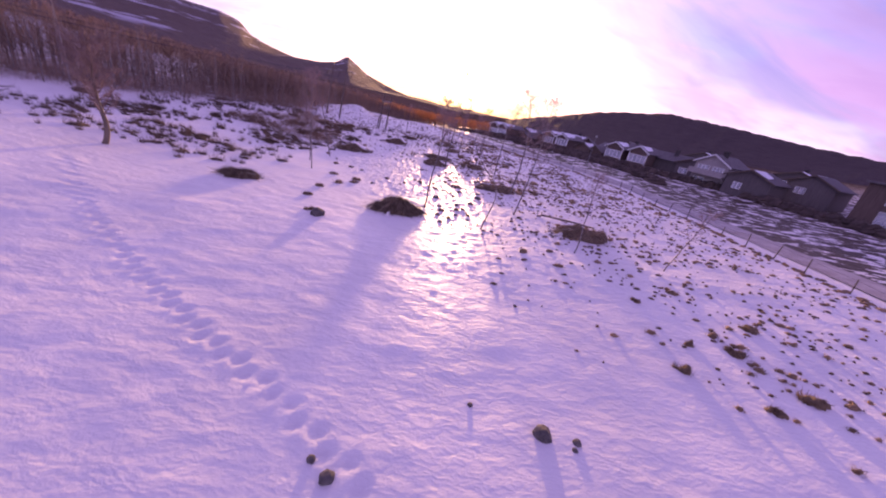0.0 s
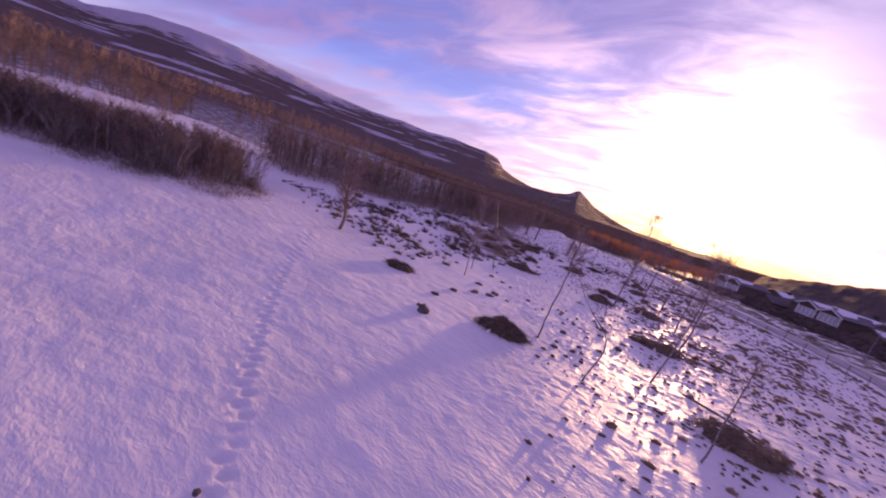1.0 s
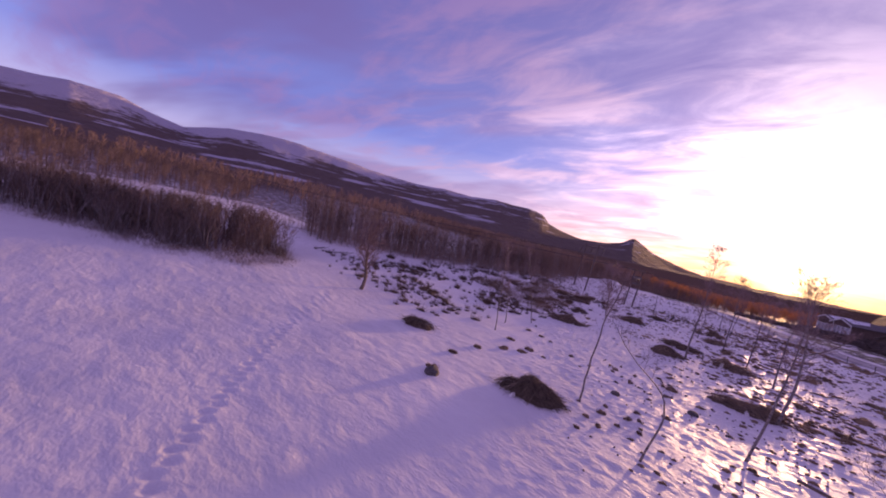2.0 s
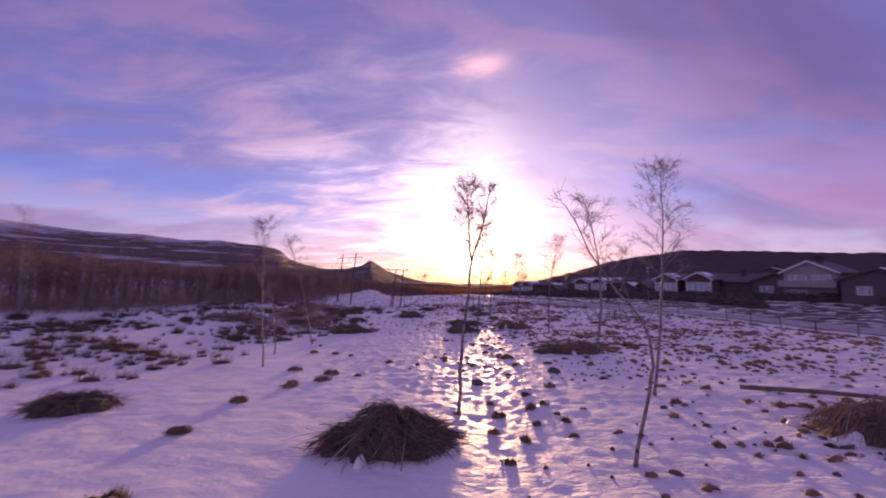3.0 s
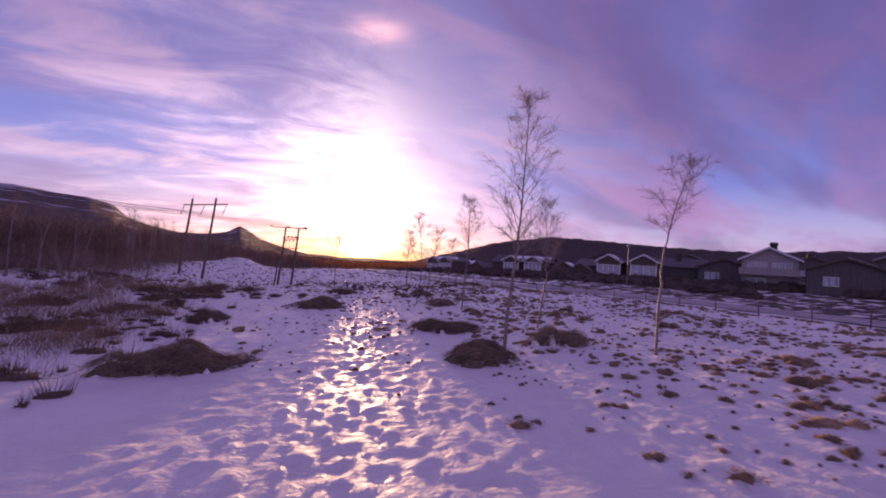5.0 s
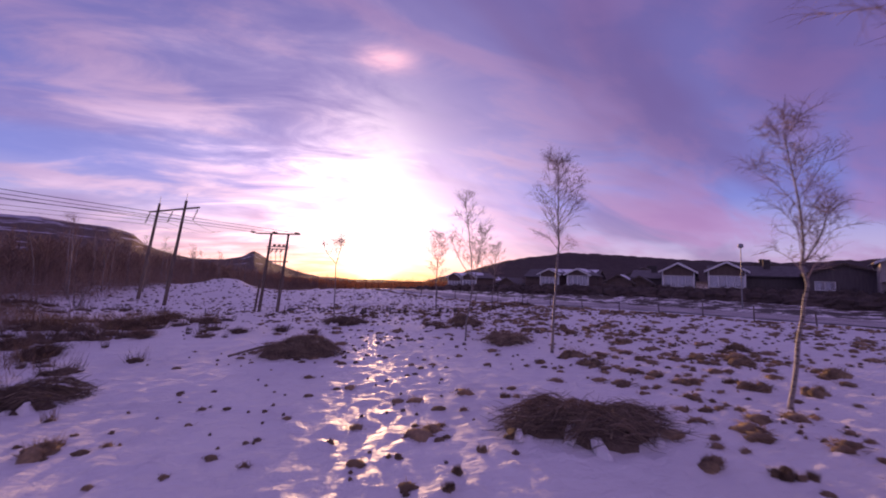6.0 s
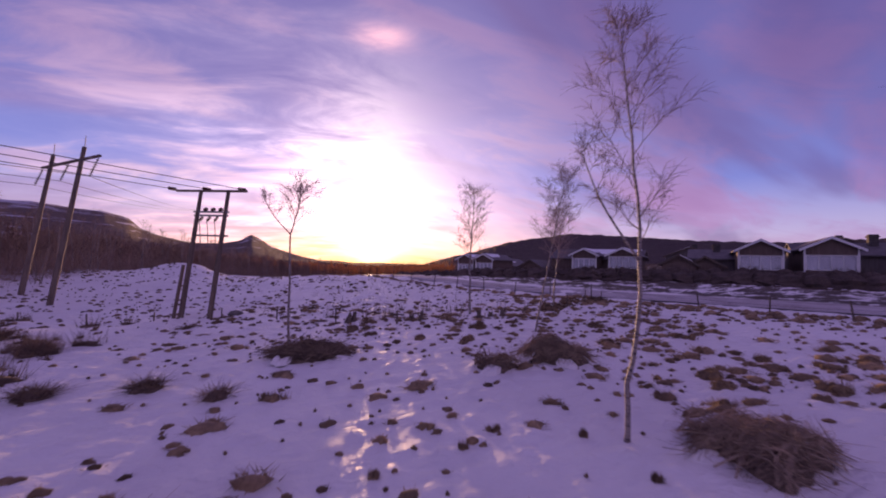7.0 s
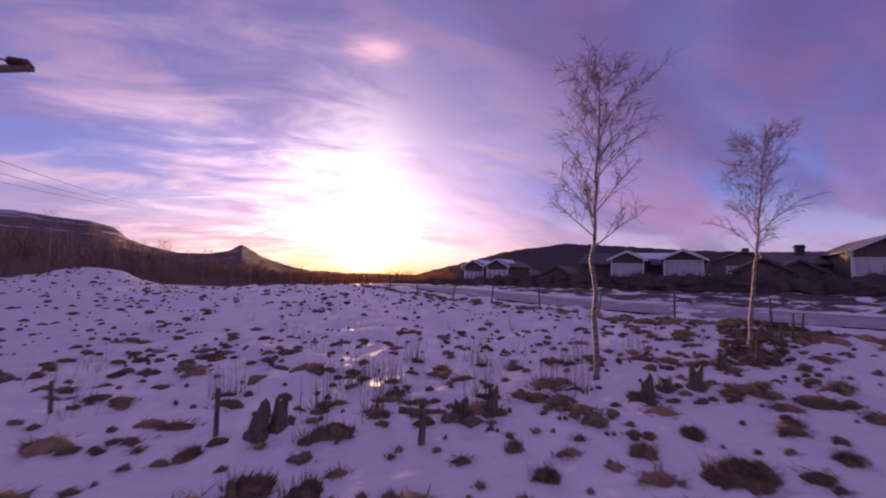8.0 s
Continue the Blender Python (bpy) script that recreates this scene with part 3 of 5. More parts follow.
def broken_post(at):
    """A rotten fence post that still carries a stump of its rail."""
    t = thing("fence_post", "dark rotten fence post with a broken rail across it", "fence post", (at[0], at[1], lie(*at)))
    part("post", Shape().tube([Vector((0, 0, -0.2)), Vector((0.02, 0, 0.25)), Vector((-0.01, 0.02, 0.62))], [0.055, 0.05, 0.035], 7), POST, t)
    part("rail", Shape().tube([Vector((-0.32, -0.05, 0.50)), Vector((-0.1, -0.05, 0.47)), Vector((0.34, -0.05, 0.44))], [0.055, 0.05, 0.03], 6), POST, t)


broken_post((-5.4, 78.5))

# ---------------------------------------------------------------- trees


def bend(pts, n):
    """A smooth line through pts, in n steps."""
    pts = [Vector(p) for p in pts]
    k = len(pts)
    out = []
    for i in range(n + 1):
        u = i / n * (k - 1)
        j = min(int(u), k - 2)
        t = u - j
        p0, p1, p2, p3 = pts[max(j - 1, 0)], pts[j], pts[j + 1], pts[min(j + 2, k - 1)]
        out.append(0.5 * ((2 * p1) + (p2 - p0) * t + (2 * p0 - 5 * p1 + 4 * p2 - p3) * t * t + (3 * p1 - p0 - 3 * p2 + p3) * t**3))
    return out


def twig(s, p, d, length, r, rnd, droop=0.35):
    q = p + d * length * 0.5
    e = q + (d + Vector((rnd.uniform(-0.4, 0.4), rnd.uniform(-0.4, 0.4), -droop))).normalized() * length * 0.5
    s.tube([p, q, e], [r, r * 0.75, r * 0.35], 3, False)


def tree_shapes(line, r0, first, limbs, twigs, reach, rnd, droop=0.3, twig_r=0.007, rise=(0.5, 1.1), plain=False):
    """Trunk and crown of a bare tree whose trunk follows line: limbs, side branches on them, twigs on those; plain twigs are single spikes."""
    trunk, crown = Shape(), Shape()
    n = len(line)
    radii = [max(0.009, r0 * (1 - i / (n - 1)) ** 0.8 + 0.006) for i in range(n)]
    radii[0] *= 1.35
    trunk.tube(line, radii, 8)
    height = (line[-1] - line[0]).length
    branches = []
    for b in range(limbs):
        part_up = (b + rnd.random()) / limbs
        t = first + (1 - first) * part_up**0.92
        u = t * (n - 1)
        i = min(int(u), n - 2)
        p = line[i].lerp(line[i + 1], u - i)
        a = b * 2.4 + rnd.uniform(-0.6, 0.6)
        d = Vector((math.cos(a), math.sin(a), rnd.uniform(*rise) + 0.3 + 0.4 * part_up)).normalized()
        ln = reach * height * (0.17 + 0.62 * math.sin(math.pi * (0.22 + 0.75 * part_up))) * rnd.uniform(0.65, 1.2) + 0.22
        rb = max(0.006, radii[i] * 0.40)
        pts, q = [p], p
        for j in range(4):
            bow = 0.22 - (0.12 + 0.28 * droop) * j
            d = (d + Vector((rnd.gauss(0, 0.13), rnd.gauss(0, 0.13), bow * 0.5))).normalized()
            q = q + d * ln * 0.25
            pts.append(q)
        if plain:
            crown.tube([pts[0], pts[2], pts[4]], [rb, rb * 0.6, rb * 0.2], 3, False)
        else:
            crown.tube(pts, [rb, rb * 0.8, rb * 0.6, rb * 0.4, rb * 0.2], 4, False)
        branches.append((pts, ln, rb))
    tip = line[int(n * 0.72) :]
    branches.append((tip, (tip[-1] - tip[0]).length * 0.7, 0.010))
    sides = 4 if plain else 7
    per = max(2, round(twigs / (len(branches) * sides)))
    for pts, ln, rb in branches:
        m = len(pts) - 1
        for k in range(sides):
            u = min(m * (0.22 + 0.78 * (k + rnd.random()) / sides), m - 0.001)
            i = int(u)
            p = pts[i].lerp(pts[i + 1], u - i)
            way = (pts[i + 1] - pts[i]).normalized()
            d = (way * 0.75 + Vector((rnd.gauss(0, 0.6), rnd.gauss(0, 0.6), rnd.gauss(0.18, 0.35)))).normalized()
            sl = ln * rnd.uniform(0.28, 0.5) * (1.15 - 0.5 * u / m) + 0.10
            q = p + d * sl * 0.5
            e = q + (d + Vector((rnd.gauss(0, 0.2), rnd.gauss(0, 0.2), 0.12 - 0.5 * droop))).normalized() * sl * 0.5
            r2 = max(twig_r * 1.15, rb * 0.38)
            if plain:
                crown.blade(p, e, r2 * 1.2, rnd)
            else:
                crown.tube([p, q, e], [r2, r2 * 0.7, r2 * 0.35], 3, False)
            for _ in range(per):
                f = rnd.uniform(0.1, 1.0)
                g = p.lerp(q, f * 2) if f < 0.5 else q.lerp(e, f * 2 - 1)
                dd = (d * 0.7 + Vector((rnd.gauss(0, 0.55), rnd.gauss(0, 0.55), rnd.gauss(0.05, 0.4)))).normalized()
                tl = rnd.uniform(0.35, 1.0) * (0.16 + 0.035 * height)
                if plain:
                    crown.blade(g, g + dd * tl * 1.5 + Vector((0, 0, -droop * 0.3 * tl)), twig_r, rnd)
                    crown.blade(g + dd * tl * 0.5, g + dd * tl * 0.5 + (dd + Vector((rnd.gauss(0, 0.7), rnd.gauss(0, 0.7), 0.0))).normalized() * tl, twig_r * 0.75, rnd)
                else:
                    twig(crown, g, dd, tl, twig_r, rnd, droop)
    return trunk, crown


def birch(at, points, r0, first, limbs, twigs, reach, seed, label, droop=0.3, fork=None, dark=False):
    """A bare birch; points are steps of the trunk from its foot."""
    rnd = random.Random(seed)
    z = lie(*at)
    t = thing("birch", label, "tree", (at[0], at[1], z), group="bare birches in the field")
    line = bend([(0, 0, -0.15)] + [(x, y, h * 0.91) for x, y, h in points], 16)
    line = [line[0]] + [p + Vector((rnd.gauss(0, 0.018), rnd.gauss(0, 0.018), 0)) for p in line[1:]]
    trunk, crown = tree_shapes(line, r0 * 0.8, first, int(limbs * 1.3), int(twigs * 3.2), reach, rnd, droop, 0.011 if dark else 0.0042)
    if fork:
        u, tip, fr = fork
        i = int(u * 16)
        base = line[i]
        second = bend([base, base + Vector(tip) * 0.5 + Vector((tip[0], tip[1], 0)) * 0.12, base + Vector(tip)], 9)
        tr, cr = tree_shapes(second, r0 * fr * 0.8, 0.3, max(4, limbs // 2), int(twigs * 1.2), reach * 1.3, rnd, droop, 0.0038)
        for a, b in ((trunk, tr), (crown, cr)):
            k = len(a.v)
            a.v += b.v
            a.f += [tuple(i + k for i in f) for f in b.f]
    part("trunk", trunk, POLE if dark else BIRCH, t, "dark brown bark" if dark else "pale bark with dark bands", True)
    part("crown", crown, TWIG, t, "fine leafless purplish twigs")
    return t


SLIM = "slender leafless birch with pale bark standing in snow"
birch((-1.15, 27.45), [(0.05, 0.0, 2.0), (0.28, -0.1, 4.7), (0.25, -0.1, 6.2), (0.2, -0.1, 7.6)], 0.065, 0.52, 14, 420, 0.13, 11, SLIM, fork=(0.6, (0.55, -0.2, 2.2), 0.6))
birch((2.62, 24.25), [(0.3, 0.0, 1.5), (0.42, -0.05, 2.35), (0.18, -0.25, 3.15), (-0.4, -0.62, 3.85), (-0.97, -1.0, 4.5), (-1.7, -1.5, 5.7)], 0.045, 0.5, 6, 36, 0.13, 12, "thin birch sapling with a bent trunk in the snow")
birch((5.45, 29.45), [(0.4, 0.2, 2.9), (0.6, 0.35, 5.6), (0.75, 0.5, 8.7)], 0.065, 0.48, 16, 460, 0.18, 13, SLIM)
birch((6.3, 38.2), [(0.35, 0, 2.7), (0.3, 0, 5.5), (0.0, 0, 7.7), (-0.4, 0.2, 9.7)], 0.095, 0.45, 13, 480, 0.24, 14, "crooked leafless birch beside a brush pile", fork=(0.45, (1.6, 0.2, 1.6), 0.45))
birch((5.9, 49.9), [(0.05, 0, 3.6), (0.35, -0.1, 6.3), (1.0, -0.4, 9.1)], 0.07, 0.55, 12, 430, 0.18, 15, "slim leafless birch leaning with the wind")
birch((-0.6, 51.3), [(0.1, 0, 2.5), (0.3, 0, 4.9), (0.45, 0, 8.0), (0.5, -0.1, 12.1)], 0.11, 0.42, 22, 800, 0.20, 16, "tall leafless birch with a full narrow crown")
birch((3.75, 56.55), [(0.1, -0.15, 1.8), (0.22, -0.3, 3.5), (0.18, -0.25, 5.8), (0.05, -0.05, 8.1)], 0.066, 0.50, 17, 560, 0.22, 17, "leafless birch with forked limbs in the snow", fork=(0.58, (0.7, -0.2, 1.5), 0.38))
birch((1.05, 63.9), [(0.12, 0, 2.6), (0.24, 0, 5.4), (0.2, 0, 7.3), (0.15, -0.1, 9.3)], 0.075, 0.42, 22, 720, 0.22, 18, "leafless birch with a wide open crown")
birch((-2.05, 67.2), [(0.08, 0, 1.2), (0.24, 0, 2.6), (0.20, 0, 4.6), (-0.05, 0, 6.5), (-0.25, 0, 8.2)], 0.055, 0.50, 12, 300, 0.16, 19, "thin leafless birch with a sparse crown", fork=(0.5, (-1.1, 0.2, 2.0), 0.45))
birch((-1.3, 80.4), [(-0.05, 0, 2.0), (-0.06, 0, 3.6), (0.02, 0, 5.4), (0.05, -0.05, 7.2)], 0.07, 0.42, 20, 640, 0.25, 20, "leafless birch with a ragged crown by the old fence")
birch((0.35, 75.85), [(0.3, -0.2, 2.3), (0.6, -0.4, 4.7), (0.9, -0.6, 7.1)], 0.055, 0.5, 17, 600, 0.26, 21, "leaning leafless birch with a bushy top")
birch((4.15, 81.4), [(0.1, -0.1, 2.0), (0.2, -0.2, 3.9), (0.25, -0.3, 6.2)], 0.06, 0.48, 18, 600, 0.26, 22, "leafless birch with a rounded crown by the fence")
birch((-9.42, 74.8), [(-0.02, 0, 2.0), (-0.07, 0, 4.1), (0.08, 0, 5.1), (0.26, 0.05, 6.1)], 0.05, 0.62, 11, 240, 0.20, 23, "thin leafless birch rising from a brush pile", fork=(0.62, (-0.85, -0.25, 1.2), 0.42))
birch((12.7, 21.7), [(1.0, 0.6, 1.7), (2.2, 1.3, 3.6)], 0.045, 0.5, 7, 120, 0.18, 24, "thin birch sapling leaning far over the snow")
birch((8.0, 22.4), [(0.05, 0.3, 1.6), (0.2, 0.9, 3.4), (0.3, 1.2, 4.6)], 0.05, 0.45, 8, 150, 0.18, 25, "thin birch sapling beside a brush pile")
birch((-12.0, 34.7), [(-0.25, 0.0, 4.0), (-0.4, 0.0, 8.3)], 0.06, 0.5, 12, 360, 0.17, 26, SLIM)
birch((-13.8, 38.9), [(-0.1, -0.2, 2.4), (-0.3, -0.4, 4.7)], 0.06, 0.6, 5, 90, 0.15, 27, "short thin birch with few twigs")
birch((-13.2, 43.0), [(-0.8, -0.3, 4.2), (-1.8, -0.8, 8.6)], 0.06, 0.5, 11, 300, 0.18, 28, "leaning leafless birch with a thin crown")
birch((-24.6, 28.6), [(0.25, 0.1, 1.2), (-0.05, 0.1, 2.8), (-0.25, 0.15, 4.6), (-0.1, 0.2, 6.6)], 0.24, 0.36, 26, 1500, 0.56, 29, "stout crooked leafless tree on the edge of the heath", dark=True)

# ---------------------------------------------------------------- brush piles


def brush_pile(at, width, depth, height, turn, seed, twigs, label, log=None):
    rnd = random.Random(seed)
    p = thing("brush_pile", label, "brush pile", (at[0], at[1], lie(*at)), turn, group="brush piles in the field")

    def spread(a):
        """How far the heap reaches to one side."""
        return 0.95 + 0.42 * noise.noise((math.cos(a) * 1.3, math.sin(a) * 1.3, seed * 1.7)) + 0.22 * noise.noise((math.cos(a) * 4, math.sin(a) * 4, seed * 0.9))

    def crest(x, y):
        """Height of the heap over the snow."""
        r = min(1.0, math.hypot(x / (width * 0.5), y / (depth * 0.5)) / spread(math.atan2(y / depth, x / width)))
        lump = 0.72 + 0.85 * noise.noise((x * 0.9 + seed, y * 0.9, 0.5)) + 0.30 * noise.noise((x * 2.4, y * 2.4 + seed, 1.5))
        return height * lump * (1 - r**2.3) ** 1.05

    core = Shape()
    rings, sides = 9, 40
    for i in range(rings + 1):
        for j in range(sides):
            a = math.tau * j / sides
            r = i / rings * 0.93 * spread(a)
            x, y = math.cos(a) * r * width * 0.5, math.sin(a) * r * depth * 0.5
            core.v.append(Vector((x, y, crest(x, y) * 0.74 - 0.04 - (0.15 if i == rings else 0.0) + 0.03 * noise.noise((x * 6, y * 6, seed)))))
    for i in range(rings):
        for j in range(sides):
            a, b = i * sides + j, i * sides + (j + 1) % sides
            core.f.append((a, a + sides, b + sides, b))
    part("litter", core, BRUSH_CORE, p)
    s = Shape()
    lay = rnd.uniform(-0.5, 0.5)
    for _ in range(int(twigs * 1.5)):
        a, r = rnd.uniform(0, math.tau), rnd.random() ** 0.6 * 0.9
        x, y = math.cos(a) * r * spread(a) * width * 0.5, math.sin(a) * r * spread(a) * depth * 0.5
        out = math.atan2(y, x)
        b = out + rnd.gauss(0, 0.5) if rnd.random() < 0.13 else lay + rnd.choice((0, math.pi)) + rnd.gauss(0, 0.4)
        ln = rnd.uniform(0.25, 0.75) * width * (0.36 if rnd.random() < 0.85 else 0.62)
        w = rnd.uniform(0.003, 0.009) if rnd.random() < 0.9 else rnd.uniform(0.010, 0.017)
        lift, spring = rnd.uniform(-0.04, 0.07), rnd.random() ** 2.2 * 0.42
        pts = []
        for j in range(4):
            u = j / 3 - 0.35
            c = b + 0.75 * u * rnd.uniform(-1, 1)
            qx, qy = x + math.cos(c) * ln * u, y + math.sin(c) * ln * u
            pts.append(Vector((qx, qy, max(crest(qx, qy), 0.0) + lift + spring * (u + 0.35) * (0.4 + 0.6 * r) + rnd.uniform(0.0, 0.05))))
        s.tube(pts, [w, w * 0.95, w * 0.7, w * 0.3], 3, False)
    part("brush", s, BRUSH, p, "tangled dark cut twigs")
    for _ in range(max(4, twigs // 60)):
        a, r = rnd.uniform(0, math.tau), rnd.uniform(0.1, 0.8)
        x, y = math.cos(a) * r * width * 0.4, math.sin(a) * r * depth * 0.4
        b = lay + rnd.gauss(0, 0.7)
        pts = [Vector((x + math.cos(b) * v, y + math.sin(b) * v, max(0.0, crest(x + math.cos(b) * v, y + math.sin(b) * v)) + 0.04 + 0.03 * j)) for j, v in enumerate((-0.22 * width, 0.0, 0.2 * width))]
        part("stick", Shape().tube(pts, [0.017, 0.014, 0.008], 5), BARE, p, "pale stripped stick")
    for _ in range(5 if twigs >= 700 else 3):
        a, r = rnd.uniform(0, math.tau), rnd.uniform(0.90, 1.06)
        x, y = math.cos(a) * r * spread(a) * width * 0.5, math.sin(a) * r * spread(a) * depth * 0.5
        lump, wide, b = Shape(), rnd.uniform(0.16, 0.36), rnd.uniform(0, math.pi)
        for i in range(4):
            for j in range(11):
                c, q = math.tau * j / 11, (i / 3) * wide * (1 + 0.5 * noise.noise((math.cos(math.tau * j / 11) * 1.5, math.sin(math.tau * j / 11) * 1.5, x + seed)))
                u, v = math.cos(c) * q, math.sin(c) * q * 0.55
                px, py = x + u * math.cos(b) - v * math.sin(b), y + u * math.sin(b) + v * math.cos(b)
                lump.v.append(Vector((px, py, max(crest(px, py), 0.0) * 0.85 + (0.07, 0.065, 0.035, -0.06)[i])))
        for i in range(3):
            for j in range(11):
                f, g = i * 11 + j, i * 11 + (j + 1) % 11
                lump.f.append((f, f + 11, g + 11, g))
        part("snow_patch", lump, SNOW, p, "snow caught at the edge of the brush")
    if log:
        a, b, r = log
        part("log", Shape().tube([Vector(a), Vector(a).lerp(Vector(b), 0.5) + Vector((0, 0, 0.04)), Vector(b)], [r, r * 0.9, r * 0.7], 8), POLE, p, "felled trunk lying on the pile")
    return p


HEAP = "heap of dark cut birch brush lying on the snow"
brush_pile((-2.75, 25.2), 3.8, 2.7, 1.05, 0.1, 41, 1300, HEAP)
brush_pile((9.4, 26.0), 3.7, 2.6, 1.1, 0.0, 42, 900, "heap of cut brush with a felled trunk leaning on it", ((-2.5, 1.5, 0.62), (0.7, -0.1, 0.85), 0.065))
brush_pile((5.1, 38.9), 4.2, 2.3, 0.60, 0.0, 43, 800, HEAP)
brush_pile((-14.2, 27.2), 3.0, 2.0, 0.5, 0.3, 44, 500, HEAP)
brush_pile((-2.0, 50.2), 3.2, 2.2, 0.65, 0.1, 45, 700, HEAP)
brush_pile((3.0, 52.6), 3.4, 2.4, 0.75, -0.1, 46, 700, HEAP)
brush_pile((-12.9, 51.0), 5.0, 2.6, 0.85, 0.1, 47, 700, HEAP)
brush_pile((-1.9, 56.6), 4.1, 2.3, 0.45, -0.1, 48, 1100, HEAP)
brush_pile((-9.8, 65.4), 3.4, 2.2, 0.80, 0.0, 49, 1200, "heap of dark cut brush with a long pale branch", ((-2.6, -0.6, 0.05), (-0.6, 0.1, 0.5), 0.05))
brush_pile((-0.1, 66.5), 2.9, 2.0, 0.38, 0.1, 50, 1000, HEAP)
brush_pile((-0.85, 72.1), 2.6, 1.9, 0.55, -0.1, 51, 1000, HEAP)
brush_pile((-2.9, 71.7), 1.5, 1.3, 0.22, 0.2, 52, 400, HEAP)
brush_pile((-8.5, 73.85), 2.8, 1.8, 0.38, 0.0, 53, 1000, HEAP)
brush_pile((-15.6, 60.8), 2.7, 2.0, 0.75, 0.3, 54, 450, HEAP)


# ---------------------------------------------------------------- power line


def hang(a, b, sag, n=10):
    a, b = Vector(a), Vector(b)
    return [a.lerp(b, i / n) - Vector((0, 0, sag * 4 * (i / n) * (1 - i / n))) for i in range(n + 1)]


def insulator(parent, p, q, rings):
    """A string of brown discs from p to q."""
    p, q = Vector(p), Vector(q)
    s = Shape().tube([p, q], 0.025, 5)
    d = (q - p).normalized()
    for i in range(rings):
        c = p.lerp(q, (i + 1) / (rings + 1))
        s.tube([c - d * 0.035, c, c + d * 0.035], [0.04, 0.11, 0.05], 8)
    part("insulator", s, CERAMIC, parent)


LEAN = Vector((0.043, 0.12, 0))  # the old poles stand a little askew
POLE_A = [Vector((-30.7, 93.6, 0)), Vector((-26.6, 90.5, 0))]
POLE_B = [Vector((-16.2, 83.65, 0)), Vector((-14.62, 83.15, 0))]


def h_pole(poles, top, arm, label, r, over, spikes):
    t = thing("power_pole", label, "power pole", group="wooden power poles")
    for p in poles:
        foot = p - LEAN * (top - lie(p.x, p.y) + 0.4)
        foot.z = lie(foot.x, foot.y) - 0.4
        tip = Vector((p.x, p.y, top))
        part("pole", Shape().tube([foot, foot.lerp(tip, 0.5), tip], [r * 1.15, r, r * 0.8], 10), POLE, t)
        if spikes:
            part("spike", Shape().tube([Vector((p.x, p.y, top - 0.3)), Vector((p.x + 0.05, p.y, top + 0.8))], 0.025, 5), STEEL, t)
    d = (poles[1] - poles[0]).normalized()
    a, b = poles[0] - d * over[0], poles[1] + d * over[1]
    m = Matrix.Translation((a.x, a.y, arm)) @ Matrix.Rotation(math.atan2(d.y, d.x), 4, "Z")
    part("crossarm", Shape().box((0, -r * 0.5, -r * 0.5), ((b - a).length, r * 0.5, r * 0.5), m), POLE, t)
    return t, d, a, b


line_a, _, a0, a1 = h_pole(POLE_A, 10.5, 9.65, "tall wooden two-legged power pole with a crossarm", 0.15, (2.0, 2.4), True)
ends_a = []
for f in (0.02, 0.5, 0.98):
    p = a0.lerp(a1, f)
    q = (p.x - 0.35, p.y - 0.15, 9.52 - 1.3)
    insulator(line_a, (p.x, p.y, 9.52), q, 7)
    ends_a.append(Vector(q))
line_b, db, b0, b1 = h_pole(POLE_B, 6.88, 6.86, "wooden transformer pole with two legs and switch gear", 0.12, (1.5, 1.1), False)
mid_b = POLE_B[0].lerp(POLE_B[1], 0.5)
turn_b = math.atan2(db.y, db.x)
for z, half in ((5.66, 1.05), (5.46, 1.0), (4.35, 1.05)):
    m = Matrix.Translation((mid_b.x, mid_b.y, z)) @ Matrix.Rotation(turn_b, 4, "Z")
    part("brace", Shape().box((-half, -0.22, -0.05), (half, -0.14, 0.05), m), STEEL, line_b)
for u in (-0.45, 0.0, 0.45):
    m = Matrix.Translation((mid_b.x, mid_b.y, 0)) @ Matrix.Rotation(turn_b, 4, "Z")
    insulator(line_b, m @ Vector((u, -0.2, 5.72)), m @ Vector((u + 0.25, -0.2, 5.86)), 3)
    insulator(line_b, m @ Vector((u, -0.2, 5.42)), m @ Vector((u - 0.2, -0.25, 5.12)), 3)
    part("cable", Shape().tube([m @ Vector((u - 0.2, -0.25, 5.12)), m @ Vector((u - 0.02, -0.4, 4.9)), m @ Vector((u - 0.05, -0.25, 3.9))], 0.02, 5), WIRE, line_b)
for f in (0.0, 0.5, 1.0):
    p = b0.lerp(b1, f)
    insulator(line_b, (p.x, p.y, 6.93), (p.x - 0.55, p.y + 0.1, 7.0), 4)
part("stub", Shape().tube([Vector((-16.95, 82.95, -0.5)), Vector((-16.72, 83.3, 2.7))], 0.09, 8), POLE, line_b)

wires = thing("power_line", "thin overhead power wires strung between poles", "power line")
for i, e in enumerate(ends_a):
    part("wire", Shape().tube(hang(e, (e.x - 66, e.y - 56, 10.6), 1.0, 14), 0.022, 4, False), WIRE, wires)
    part("wire", Shape().tube(hang(e, (-58 + i * 1.2, 178 - i * 1.0, 16.0), 0.8, 14), 0.022, 4, False), WIRE, wires)
    p = b0.lerp(b1, (0.0, 0.5, 1.0)[i])
    part("wire", Shape().tube(hang((p.x - 0.55, p.y + 0.1, 7.0), (p.x - 64, p.y - 60, 9.6), 0.5, 14), 0.020, 4, False), WIRE, wires)

# ---------------------------------------------------------------- houses


